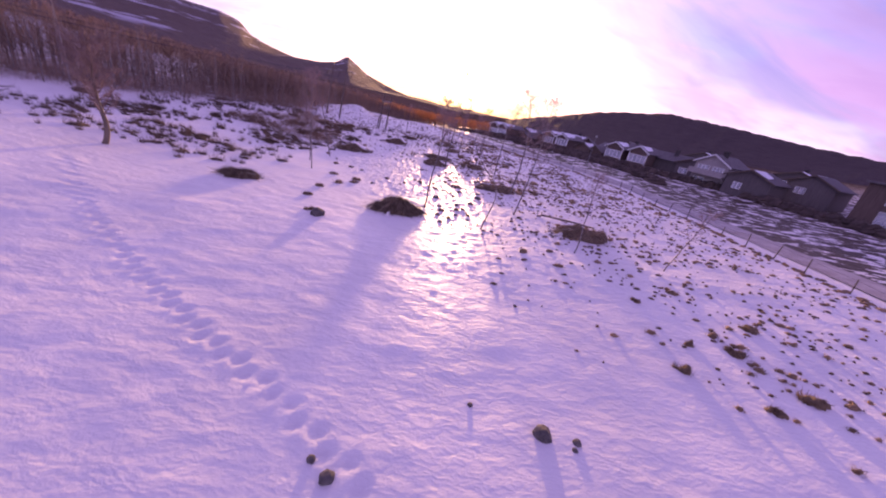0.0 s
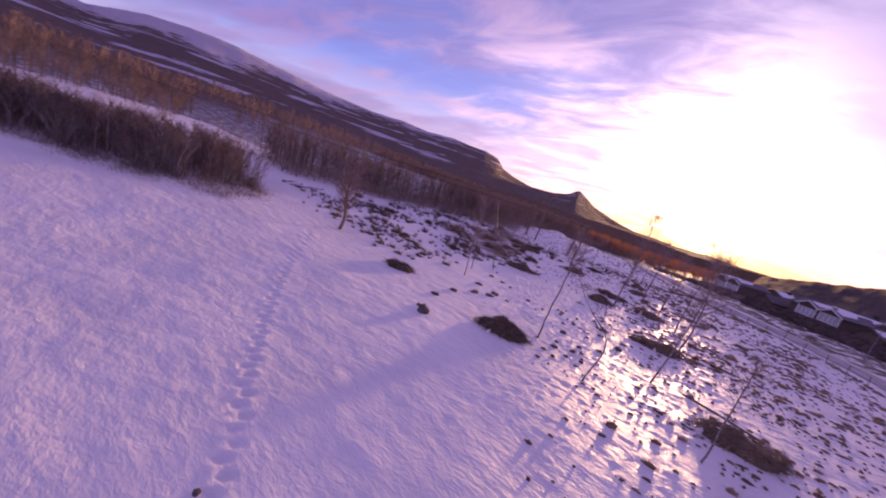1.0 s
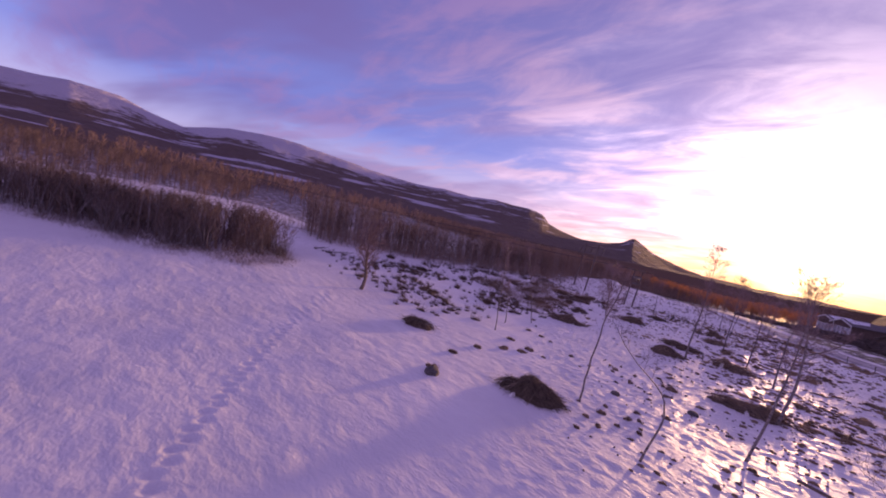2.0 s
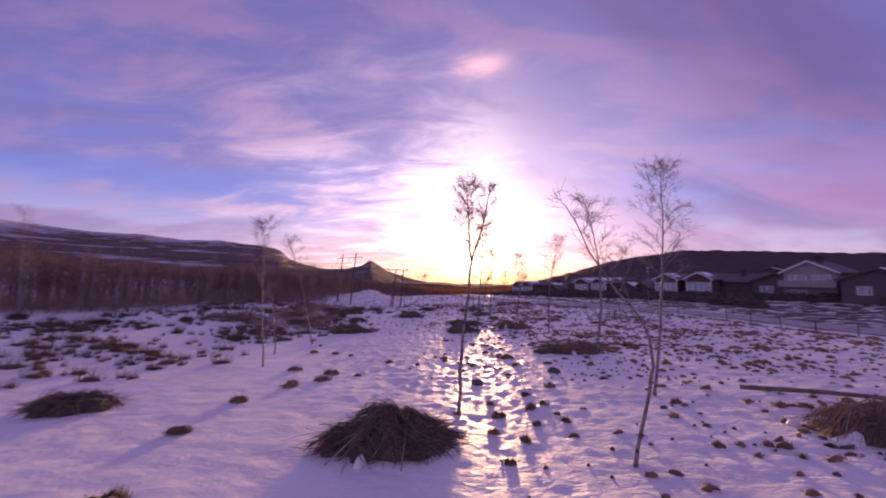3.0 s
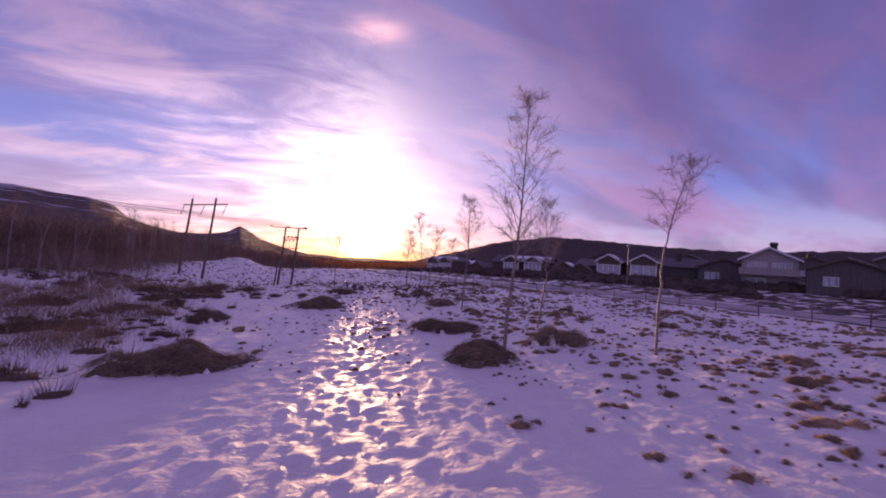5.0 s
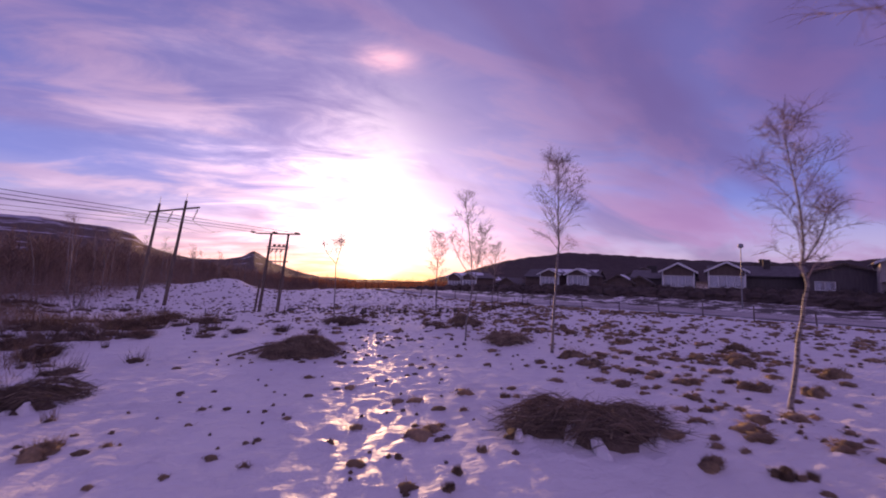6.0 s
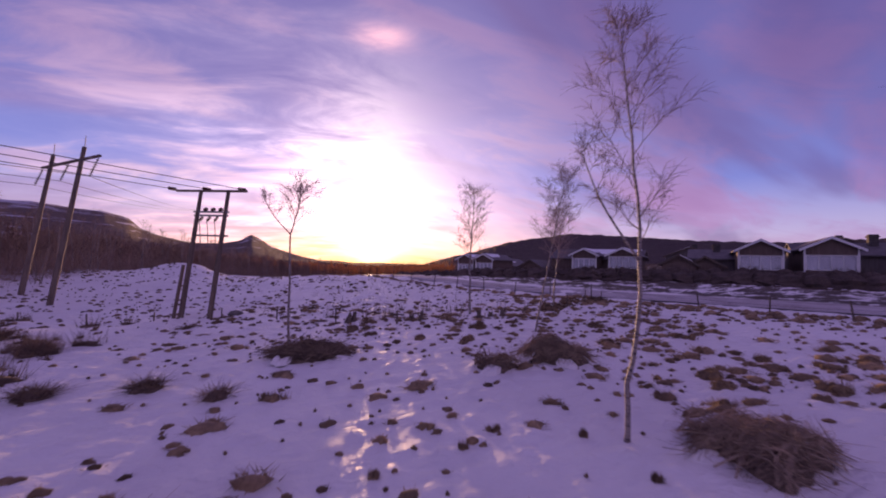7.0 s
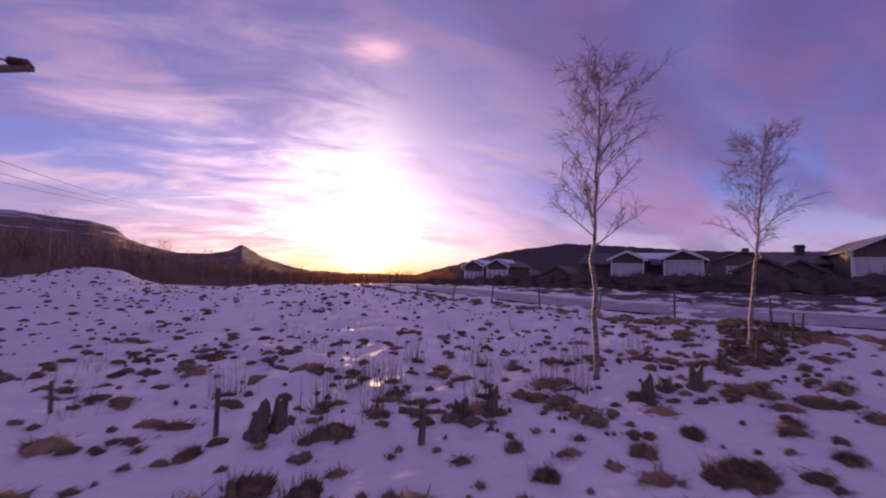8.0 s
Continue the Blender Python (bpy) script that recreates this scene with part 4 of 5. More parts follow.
def window(parent, m, w, h, panes, curtain=False):
    """A white framed window standing on the plane y = 0 of m, from its lower left corner."""
    win = part("window", Shape().box((0, -0.04, 0), (w, 0.06, 0.09), m).box((0, -0.04, h - 0.09), (w, 0.06, h), m).box((0, -0.04, 0.09), (0.09, 0.06, h - 0.09), m).box((w - 0.09, -0.04, 0.09), (w, 0.06, h - 0.09), m), WHITE, parent, "white painted window frame")
    step = (w - 0.18) / panes
    for i in range(panes):
        x = 0.09 + i * step
        pane = part("pane", Shape().box((x + 0.03, 0.0, 0.09), (x + step - 0.03, 0.02, h - 0.09), m), GLASS, win)
        pane.visible_shadow = False
        part("curtain", Shape().box((x + 0.02, 0.04, 0.09), (x + step * (1.0 if curtain else 0.6), 0.055, h - 0.09), m), CURTAIN, win, "pale drawn curtain")
        if i:
            part("mullion", Shape().box((x - 0.03, -0.03, 0.09), (x + 0.03, 0.05, h - 0.09), m), WHITE, win)
    return win


def roof_pair(parent, w, d, eave, rise, over, front, mat, snow=(), board=None):
    """Two roof slabs over a ridge along y."""
    k = rise / (w / 2)
    drop = eave - over * k
    for side in (-1, 1):
        x = side * (w / 2 + over)
        s = Shape().poly([(0, -front, eave + rise), (x, -front, drop), (x, d + front, drop), (0, d + front, eave + rise)], (0, 0, 0.16))
        part("roof", s, mat, parent)
        if side in snow:
            x1 = x * 0.62
            z1 = eave + rise - k * abs(x1)
            top = eave + rise - k * 0.15 + 0.16
            part("snow", Shape().poly([(side * 0.15, 0.1, top), (x1, 0.5, z1 + 0.16), (x1 * 0.8, d * 0.5, eave + rise - k * abs(x1 * 0.8) + 0.16), (side * 0.15, d * 0.62, top)], (0, 0, 0.10)), ROOF_SNOW, parent, "snow lying on the roof")
        b = Shape().poly([(0, -front - 0.05, eave + rise + 0.17), (x, -front - 0.05, drop + 0.17), (x, -front - 0.05, drop - 0.12), (0, -front - 0.05, eave + rise - 0.12)], (0, 0.05, 0))
        part("bargeboard", b, board or WHITE, parent, "weathered brown gable board" if board else "white painted gable board")


def front_house(apex, turn, label, w=4.3, d=9.0, rise=1.15, snow=(), chimney=None, curtain=True):
    """A small gabled house with a wide white window band over a white plinth."""
    z0 = land(apex[0], apex[1]) - 0.2
    h = thing("house", label, "house", (apex[0], apex[1], z0), turn, group="gabled houses along the road")
    eave = apex[2] - z0 - rise - 0.16
    wh = min(1.75, eave - 1.3)
    zt, xo = 1.2 + wh, w / 2 - 0.12
    s = Shape().poly([(-w / 2, 0, zt), (w / 2, 0, zt), (w / 2, 0, eave), (0, 0, eave + rise), (-w / 2, 0, eave)], (0, 0.2, 0))
    s.box((-w / 2, 0, 0.75), (w / 2, 0.2, 1.2)).box((-w / 2, 0, 1.2), (-xo, 0.2, zt)).box((xo, 0, 1.2), (w / 2, 0.2, zt))
    s.box((-w / 2, 0.2, 0), (-w / 2 + 0.2, d, eave)).box((w / 2 - 0.2, 0.2, 0), (w / 2, d, eave))
    s.poly([(-w / 2, d, 0), (w / 2, d, 0), (w / 2, d, eave), (0, d, eave + rise), (-w / 2, d, eave)], (0, 0.2, 0))
    part("wall", s, CLAD_DARK, h, "dark stained boards")
    part("plinth", Shape().box((-w / 2 - 0.02, -0.05, 0), (w / 2 + 0.02, 0.15, 0.75)), WHITE, h, "white painted plinth")
    for x in (-w / 2 - 0.06, w / 2 - 0.10):
        part("corner_board", Shape().box((x, -0.08, 0.75), (x + 0.16, -0.004, eave)), WHITE, h)
    window(h, Matrix.Translation((-w / 2 + 0.12, -0.03, 1.2)), w - 0.24, wh, 4, curtain)
    roof_pair(h, w, d, eave, rise, 0.5, 0.5, TILE, snow)
    if chimney:
        cx, cy, cz = chimney
        part("chimney", Shape().box((cx - 0.35, cy - 0.35, eave), (cx + 0.35, cy + 0.35, cz)).box((cx - 0.42, cy - 0.42, cz - 0.25), (cx + 0.42, cy + 0.42, cz - 0.12)), BRICK, h)
    return h


ROW = radians(-47)
SHED = "dark gabled house with white windows and snowy roof"
front_house((39.2, 96.07, 7.2), ROW, SHED, w=4.1, snow=(1,))
front_house((43.15, 91.75, 7.4), ROW, SHED, w=4.2, snow=(1,))
front_house((26.7, 113.1, 6.1), ROW, SHED, w=3.7, rise=0.9, snow=(1,))
front_house((28.95, 107.0, 6.1), ROW, SHED, w=3.7, rise=0.9, snow=(1,))
front_house((12.4, 133.0, 4.9), ROW, SHED, w=3.7, rise=0.9, snow=(1,))
front_house((14.6, 127.6, 5.0), ROW, SHED, w=3.7, rise=0.9, snow=(1,))


def gable_house(at, turn, w, d, eave, rise, mat, label, snow=(), windows=(), chimney=None, name="house"):
    """A plain gabled building, ridge along y, front on y = 0."""
    z0 = land(*at) - 0.2
    h = thing(name, label, "house", (at[0], at[1], z0), turn)
    s = Shape()
    for y in (0, d):
        s.poly([(-w / 2, y, 0), (w / 2, y, 0), (w / 2, y, eave), (0, y, eave + rise), (-w / 2, y, eave)], (0, 0.2, 0))
    s.box((-w / 2, 0.2, 0), (-w / 2 + 0.2, d, eave)).box((w / 2 - 0.2, 0.2, 0), (w / 2, d, eave))
    part("wall", s, mat, h)
    roof_pair(h, w, d, eave, rise, 0.5, 0.45, TILE, snow, None if mat == CLAD_PALE else POST)
    for x, z, ww, wh, n in windows:
        window(h, Matrix.Translation((x, -0.07, z)), ww, wh, n)
    if chimney:
        cx, cy, cz = chimney
        part("chimney", Shape().box((cx - 0.4, cy - 0.4, eave * 0.9), (cx + 0.4, cy + 0.4, cz)).box((cx - 0.5, cy - 0.5, cz - 0.35), (cx + 0.5, cy + 0.5, cz - 0.2)), BRICK, h)
    return h


gable_house((33.4, 101.9), ROW, 3.8, 7, 1.9, 1.1, CLAD_DARK, "low brown wooden garage with a snowy roof", (1,))
gable_house((36.2, 100.6), ROW, 3.6, 7, 1.7, 1.1, CLAD_DARK, "low brown wooden garage with a gabled roof")
gable_house((20.5, 119.5), ROW, 3.8, 7, 1.9, 1.1, CLAD_DARK, "low brown wooden garage with a gabled roof")
gable_house((56.5, 91.5), radians(43), 8, 11, 2.6, 1.5, CLAD_GREY, "long dark house with a chimney behind the front row", (), (), (-1.0, 4.0, 5.2))
gable_house((47.5, 101.0), radians(43), 8, 9, 2.2, 1.3, CLAD_GREY, "long dark house with a chimney behind the front row", (), (), (-1.0, 6.0, 4.4))
gable_house((37.5, 113.0), radians(43), 7, 14, 2.6, 1.5, CLAD_DARK, "low dark house behind the front row", (-1,))
BIG = radians(-58)
big = gable_house((50.0, 76.0), BIG, 6.0, 9, 4.7, 1.6, CLAD_PALE, "pale two-storey wooden house with a balcony", (), [(-2.4, 2.9, 2.2, 1.3, 3), (0.3, 2.9, 2.1, 1.3, 3), (-2.3, 0.7, 2.0, 1.2, 2)], (0.3, 3.0, 7.3))
part("balcony", Shape().box((-3.2, -1.5, 2.35), (3.2, 0, 2.5)).box((-3.2, -1.5, 2.5), (3.2, -1.42, 3.35)), CLAD_PALE, big)
gable_house((51.5, 83.6), BIG, 7.0, 9, 3.1, 1.4, CLAD_GREY, "grey wooden wing of a large house", (), [(-2.6, 1.0, 1.9, 1.2, 2)])
gable_house((52.5, 69.0), BIG, 7.0, 8, 3.6, 1.4, CLAD_GREY, "grey wooden wing of a large house", (1,), [(-2.0, 1.4, 1.4, 1.2, 2)])


def flats(at, turn):
    z0 = land(*at) - 0.3
    h = thing("apartment_house", "dark two-storey terrace with large white-framed windows", "house", (at[0], at[1], z0), turn)
    part("wall", Shape().box((-9, 0, 0), (9, 9, 6.4)), CLAD_DARK, h)
    part("roof", Shape().box((-9.4, -0.5, 6.4), (9.4, 9.4, 6.7)), TILE, h)
    for x in (-6.2, -2.6, 1.4, 4.8):
        for z in (0.5, 3.6):
            window(h, Matrix.Translation((x, -0.07, z)), 2.4, 2.2, 2, True)
    part("flue", Shape().tube([Vector((-0.3, -0.5, 0)), Vector((-0.3, -0.5, 8.6))], 0.28, 10), WHITE, h, "tall white flue pipe")


flats((67.5, 52.5), radians(-62))
gable_house((66.0, 44.0), radians(-66), 9.0, 10, 4.8, 2.0, CLAD_PALE, "pale rendered house with a dark roof", (), [(-3.0, 2.8, 1.6, 1.2, 2), (1.0, 2.8, 1.6, 1.2, 2)])
gable_house((64.5, 70.0), radians(-60), 7.0, 9, 4.2, 1.6, CLAD_GREY, "grey house behind bare hedges", (-1,), [(-2.0, 2.2, 1.6, 1.2, 2)])
for at, t, w, e, snow in (((52, 118), -50, 8, 3.2, (-1,)), ((66, 104), -45, 9, 3.6, (1,)), ((40, 136), -55, 8, 3.2, ()), ((78, 88), -50, 9, 3.4, (1,)), ((26, 150), -55, 8, 3.0, (1,)), ((86, 66), -60, 9, 4.0, (-1,)), ((84, 40), -70, 9, 4.0, (1,))):
    gable_house(at, radians(t), w, 9, e, 1.7, CLAD_GREY, "grey wooden house among others up the slope", snow, [(-2.2, 1.4, 1.6, 1.2, 2), (0.8, 1.4, 1.6, 1.2, 2)], (0.4, 4, e + 2.5))


def street_lamp(at):
    z = land(*at)
    t = thing("street_lamp", "slim grey street lamp with a round head", "street lamp", (at[0], at[1], z))
    part("post", Shape().tube([Vector((0, 0, -0.2)), Vector((0, 0, 3.0)), Vector((0, 0, 5.7))], [0.055, 0.042, 0.034], 8), STEEL, t)
    part("head", Shape().tube([Vector((0, 0, 5.6)), Vector((0, 0, 5.72)), Vector((0, 0, 5.95)), Vector((0, 0, 6.05))], [0.06, 0.22, 0.20, 0.05], 12), STEEL, t)


street_lamp((26.6, 76.2))


def hedge(pts, h, deep, seed, label):
    """A leafless hedge: a row of dense twiggy bushes."""
    rnd = random.Random(seed)
    bushes = []
    for _ in range(4):
        s = Shape().dome((0, 0, 0), deep * 0.62, deep * 0.62, h * 0.8, rnd, 5, 12, 0.2, 0, 0.3)
        for _ in range(130):
            a, r, u = rnd.uniform(0, math.tau), rnd.random() ** 0.5 * deep * 0.6, rnd.uniform(0.1, 0.8)
            q = Vector((math.cos(a) * r, math.sin(a) * r, h * u))
            s.blade(q, q + Vector((rnd.gauss(0, 0.2), rnd.gauss(0, 0.2), rnd.uniform(0.2, 0.5))), 0.016, rnd)
        bushes.append(s.mesh("bush", HEDGE))
    row = thing("hedge", label, "hedge")
    for p, n in along(pts, deep * 0.72):
        b = new("bush", rnd.choice(bushes))
        b.parent = row
        x, y = p.x + rnd.uniform(-0.2, 0.2), p.y + rnd.uniform(-0.2, 0.2)
        b.matrix_local = Matrix.LocRotScale((x, y, land(x, y)), Euler((0, 0, rnd.uniform(0, 6))), (1, 1, rnd.uniform(0.85, 1.15)))
    return row


hedge([(56, 68), (47.5, 78), (39.5, 88.5), (33, 96.0), (23.5, 106.5), (15.5, 117.5), (7.5, 129)], 1.6, 1.7, 61, "long dark leafless hedge in front of the houses")
hedge([(38, 70), (35.5, 81), (30, 90), (22.5, 97.5), (15.5, 103.5), (8, 110.5), (-2, 120)], 1.55, 2.4, 63, "broad dark leafless hedge along the foot of the gardens")
hedge([(60, 46), (57, 60), (53, 70)], 1.6, 2.2, 62, "dark leafless shrubs in front of the houses")

# ---------------------------------------------------------------- woods and thickets


def forest_mesh(seed, height, r0, twigs, stems=1, spreadout=0.0, first=0.3, reach=0.26, rise=(0.8, 1.6)):
    rnd = random.Random(seed)
    trunk, crown = Shape(), Shape()
    for k in range(stems):
        a = rnd.uniform(0, math.tau)
        o = Vector((math.cos(a), math.sin(a), 0)) * spreadout
        hh = height * rnd.uniform(0.75, 1.0) if stems > 1 else height
        line = bend([o * 0.25 + Vector((0, 0, -0.3)), o * 0.6 + Vector((rnd.gauss(0, 0.1), rnd.gauss(0, 0.1), hh * 0.45)), o * 1.4 + Vector((rnd.gauss(0, 0.25), rnd.gauss(0, 0.25), hh))], 8)
        t, c = tree_shapes(line, r0, first, max(5, 12 // stems + 3), twigs // stems, reach, rnd, 0.1, 0.009, rise, True)
        for x, y in ((trunk, t), (crown, c)):
            n = len(x.v)
            x.v += y.v
            x.f += [tuple(i + n for i in f) for f in y.f]
    return trunk.mesh("trunk", FOREST_BARK), crown.mesh("crown", FOREST_TWIG if stems == 1 else THICKET)


def plant(name, label, category, group, meshes, at, size, turn):
    t = thing(name, label, category, (at[0], at[1], land(*at) - 0.05), turn, group=group)
    t.scale = (size * 1.08, size * 1.08, size)
    part("trunk", meshes[0], None, t)
    part("crown", meshes[1], None, t)


FOREST = [forest_mesh(70 + i, 8.2 + 0.5 * i, 0.085, 240, 1, 0.0, 0.18, 0.26, (0.6, 1.4)) for i in range(4)]
SHRUB = [forest_mesh(80 + i, 3.2 + 0.3 * i, 0.020, 400, 7, 0.95, 0.12, 0.32, (0.4, 1.1)) for i in range(3)]
wood = random.Random(90)
EDGE = [(-50, 36), (-48, 46), (-44, 57), (-40, 69), (-35, 80), (-34, 90), (-36, 104), (-38, 113), (-36, 126), (-24, 150), (-14, 168)]


def wood_height(y):
    """The wood is tallest at its near end."""
    return float(np.interp(y, [36, 52, 66, 80, 140, 168], [9.4, 9.2, 7.4, 6.7, 6.2, 5.0]))


for p, n in along(EDGE, 0.8):
    d = wood.random() ** 1.5 * 14
    x, y = p.x - n.y * d + wood.uniform(-1, 1), p.y + n.x * d + wood.uniform(-1, 1)
    plant("tree", "tall slender leafless tree in the edge of the wood", "tree", "bare trees of the wood", wood.choice(FOREST), (x, y), wood_height(y) / 8.6 * wood.uniform(0.8, 1.04) * (0.93 + 0.3 * noise.noise((x * 0.13, y * 0.13, 31))), wood.uniform(0, 6.28))


def thicket_edge(y):
    """x of the front of the thicket."""
    return float(np.interp(y, [-10, 3, 8, 11.5, 16.5, 20, 25, 28], [-56, -47, -41.5, -37.5, -34, -31.6, -35, -41]))


for k in range(110):
    y = min(25.0, 13.0 + wood.gauss(0, 8.0))
    x = thicket_edge(y) + wood.gauss(0, 0.7) - 1.2 - wood.random() ** 1.2 * 12
    plant("shrub", "leafless many-stemmed willow shrub at the edge of the snow", "shrub", "bare shrubs of the thicket", wood.choice(SHRUB), (x, y), wood.uniform(0.75, 1.3), wood.uniform(0, 6.28))
for k in range(40):
    y = wood.uniform(-4, 24)
    x = thicket_edge(y) - 1.5 - wood.random() * 12
    plant("tree", "slender pale-stemmed leafless tree in the thicket", "tree", "bare trees of the wood", wood.choice(FOREST), (x, y), wood.uniform(0.44, 0.66), wood.uniform(0, 6.28))
for x, y, s in ((-36.5, 24.5, 1.2), (-40, 52, 1.0), (-39, 57, 0.9), (-36, 67, 0.9), (-33, 76, 0.9), (-31, 84, 0.8), (-33, 96, 0.9), (-34, 103, 0.8)):
    plant("shrub", "leafless many-stemmed willow shrub at the edge of the snow", "shrub", "bare shrubs of the thicket", wood.choice(SHRUB), (x, y), s, x)


def undergrowth(places, hgt, seed, label, mat):
    """A dense brown tangle of thin stems too many to count."""
    rnd = random.Random(seed)
    s = Shape()
    for x, y in places:
        z, h = land(x, y) - 0.1, hgt * rnd.uniform(0.5, 1.1)
        for _ in range(30):
            p = Vector((x + rnd.gauss(0, 0.5), y + rnd.gauss(0, 0.5), z + rnd.random() ** 2 * h * 0.5))
            ln = h * rnd.uniform(0.35, 0.75)
            s.blade(p, p + Vector((rnd.gauss(0, 0.42) * ln, rnd.gauss(0, 0.42) * ln, ln * rnd.uniform(0.4, 1.0))), 0.011, rnd)
    return whole("undergrowth", s, mat, label, "undergrowth", kind="stuff")


deep = random.Random(94)
inner = []
for p, n in along(EDGE, 0.09):
    d = deep.random() ** 1.3 * 14 - 0.6
    inner.append((p.x - n.y * d + deep.uniform(-1, 1), p.y + n.x * d + deep.uniform(-1, 1)))
fringe = []
for k in range(260):
    y = 3 + 23 * deep.random() ** 0.7
    fringe.append((thicket_edge(y) + 0.4 + deep.gauss(0, 0.9) + 1.2 * noise.noise((y * 0.35, 0, 7)), y))
undergrowth(fringe, 0.7, 99, "low brown heather along the foot of the thicket", HEATH)
undergrowth(inner, 4.2, 95, "dense brown leafless undergrowth along the edge of the wood", FOREST_TWIG)
tangle = []
for k in range(620):
    y = min(25.0, 13.0 + deep.gauss(0, 8.0))
    tangle.append((thicket_edge(y) - 0.8 - deep.random() ** 1.2 * 13 + 1.2 * noise.noise((0.3 * k, 0, 4)), y))
undergrowth(tangle, 1.9, 96, "dense brown leafless undergrowth of the willow thicket", THICKET)


def wood_mass(places, seed, label):
    """The body of a wood behind its edge, stem behind stem, too many to tell apart; places give the height too."""
    rnd = random.Random(seed)
    s = Shape()
    for x, y, tall in places:
        z, h = land(x, y) - 0.3, tall * rnd.uniform(0.72, 1.0)
        s.tube([Vector((x, y, z)), Vector((x + rnd.gauss(0, 0.2), y, z + h * 0.95))], [0.07, 0.02], 3, False)
        for _ in range(26):
            a, u = rnd.uniform(0, math.tau), rnd.uniform(0.25, 0.9)
            q = Vector((x, y, z + h * u))
            ln = h * 0.24 * (1.15 - u) + 0.45
            s.blade(q, q + Vector((math.cos(a) * ln, math.sin(a) * ln, ln * rnd.uniform(0.5, 1.4))), 0.035, rnd)
    return whole("wood", s, FOREST_TWIG, label, "wood", kind="stuff")


stems = []
for p, n in along(EDGE, 0.11):
    d = 3.0 + deep.random() * 20
    x, y = p.x - n.y * d + deep.uniform(-1, 1), p.y + n.x * d + deep.uniform(-1, 1)
    clump = noise.noise((x * 0.13, y * 0.13, 31))
    if clump > -0.28:
        stems.append((x, y, wood_height(y) * (0.92 + 0.35 * clump)))
wood_mass(stems, 97, "dense brown leafless wood along the field")
behind = []
while len(behind) < 800:
    x = -88 - 70 * deep.random()
    y = deep.uniform(-20, 62)
    if y < 4.0 + 0.33 * (4.7 - x):
        behind.append((x, y, 5.2))
for k in range(420):
    y = min(24.0, 10.0 + deep.gauss(0, 9.0))
    behind.append((thicket_edge(y) - 2.5 - deep.random() * 14, y, 4.6))
wood_mass(behind, 98, "brown leafless wood on the slope behind the thicket")


def far_woods(name, ring, count, hgt, seed, label, stalk=0.13, mat=None):
    """Woods too far off to tell the trees apart."""
    rnd = random.Random(seed)
    s = Shape()
    for _ in range(count):
        az0, az1, d0, d1 = ring
        az, d = radians(rnd.uniform(az0, az1)), rnd.uniform(d0, d1)
        x, y = -6 - math.sin(az) * d, 55 + math.cos(az) * d
        z, h = land(x, y) - 0.3, hgt * rnd.uniform(0.6, 1.1)
        s.tube([Vector((x, y, z)), Vector((x, y, z + h * 0.9))], [0.16, 0.05], 3, False)
        for _ in range(19):
            a, u = rnd.uniform(0, math.tau), rnd.uniform(0.2, 0.85)
            p = Vector((x, y, z + h * u))
            ln = h * 0.30 * (1.15 - u) + 0.5
            s.blade(p, p + Vector((math.cos(a) * ln, math.sin(a) * ln, ln * rnd.uniform(0.5, 1.5))), stalk, rnd)
    return whole(name, s, mat or FOREST_TWIG, label, "wood", kind="stuff")


far_woods("far_woods", (14, 58, 115, 220), 900, 7.0, 91, "brown leafless wood across the slope behind the field")
# trees under the sun take the twig colour with the orange backlight painted in
far_woods("far_woods", (-12, 20, 105, 240), 1100, 5.5, 92, "leafless trees along the low horizon with the sun's glow painted into their colour", 0.06, TWIG_PAINTED_GLOW)
far_woods("far_woods", (58, 105, 110, 260), 260, 8.0, 93, "brown leafless wood on the snowy slope")

# ---------------------------------------------------------------- heath, tussocks and stones


def scrub(s, x, y, size, h, rnd, blades, woody=False):
    """A low uneven tuft: a small earthy hump all grown over with bent stalks; woody ones are looser and stand up more."""
    z = lie(x, y)
    flat, stiff = (0.18, 0.9) if woody else (0.62, 0.45)
    s.dome((x, y, z), size * 0.37, size * 0.27 * rnd.uniform(0.6, 1.3), h * flat, rnd, 3, 10, 0.45, rnd.uniform(0, 3), 0.05)
    for _ in range(blades):
        a, r = rnd.uniform(0, math.tau), rnd.random() ** 0.55 * size * 0.5
        p = Vector((x + math.cos(a) * r, y + math.sin(a) * r * 0.75, z + h * flat * 0.7 * (1 - (2 * r / size) ** 2)))
        b = a + rnd.gauss(0, 0.9)
        out = size * rnd.uniform(0.08, 0.34)
        s.blade(p, p + Vector((math.cos(b) * out, math.sin(b) * out, h * rnd.uniform(-0.05, 1.0) * stiff)), 0.005 + size * (0.006 if woody else 0.012), rnd)


def scatter(name, label, mat, count, box, keep, size, hgt, seed, blades=9, woody=False):
    rnd = random.Random(seed)
    s = Shape()
    n = 0
    while n < count:
        x, y = rnd.uniform(box[0], box[1]), rnd.uniform(box[2], box[3])
        if x < fence_x(y) and rnd.random() < keep(x, y):
            w = size[0] + (size[1] - size[0]) * rnd.random() ** 2.6
            scrub(s, x, y, w, hgt * (0.5 + 0.8 * w), rnd, blades, woody)
        n += 1
    return whole(name, s, mat, label, "grass", kind="stuff", smooth=True)


def fence_x(y):
    """How far the field reaches to the roadside fence."""
    return float(np.interp(y, [p[1] for p in FENCE_LINE], [p[0] for p in FENCE_LINE])) - 0.3


def patchy(x, y, scale, cut, soft=0.12, seed=0.0):
    return float(np.clip((noise.noise((x * scale, y * scale, seed)) - cut) / soft, 0, 1))


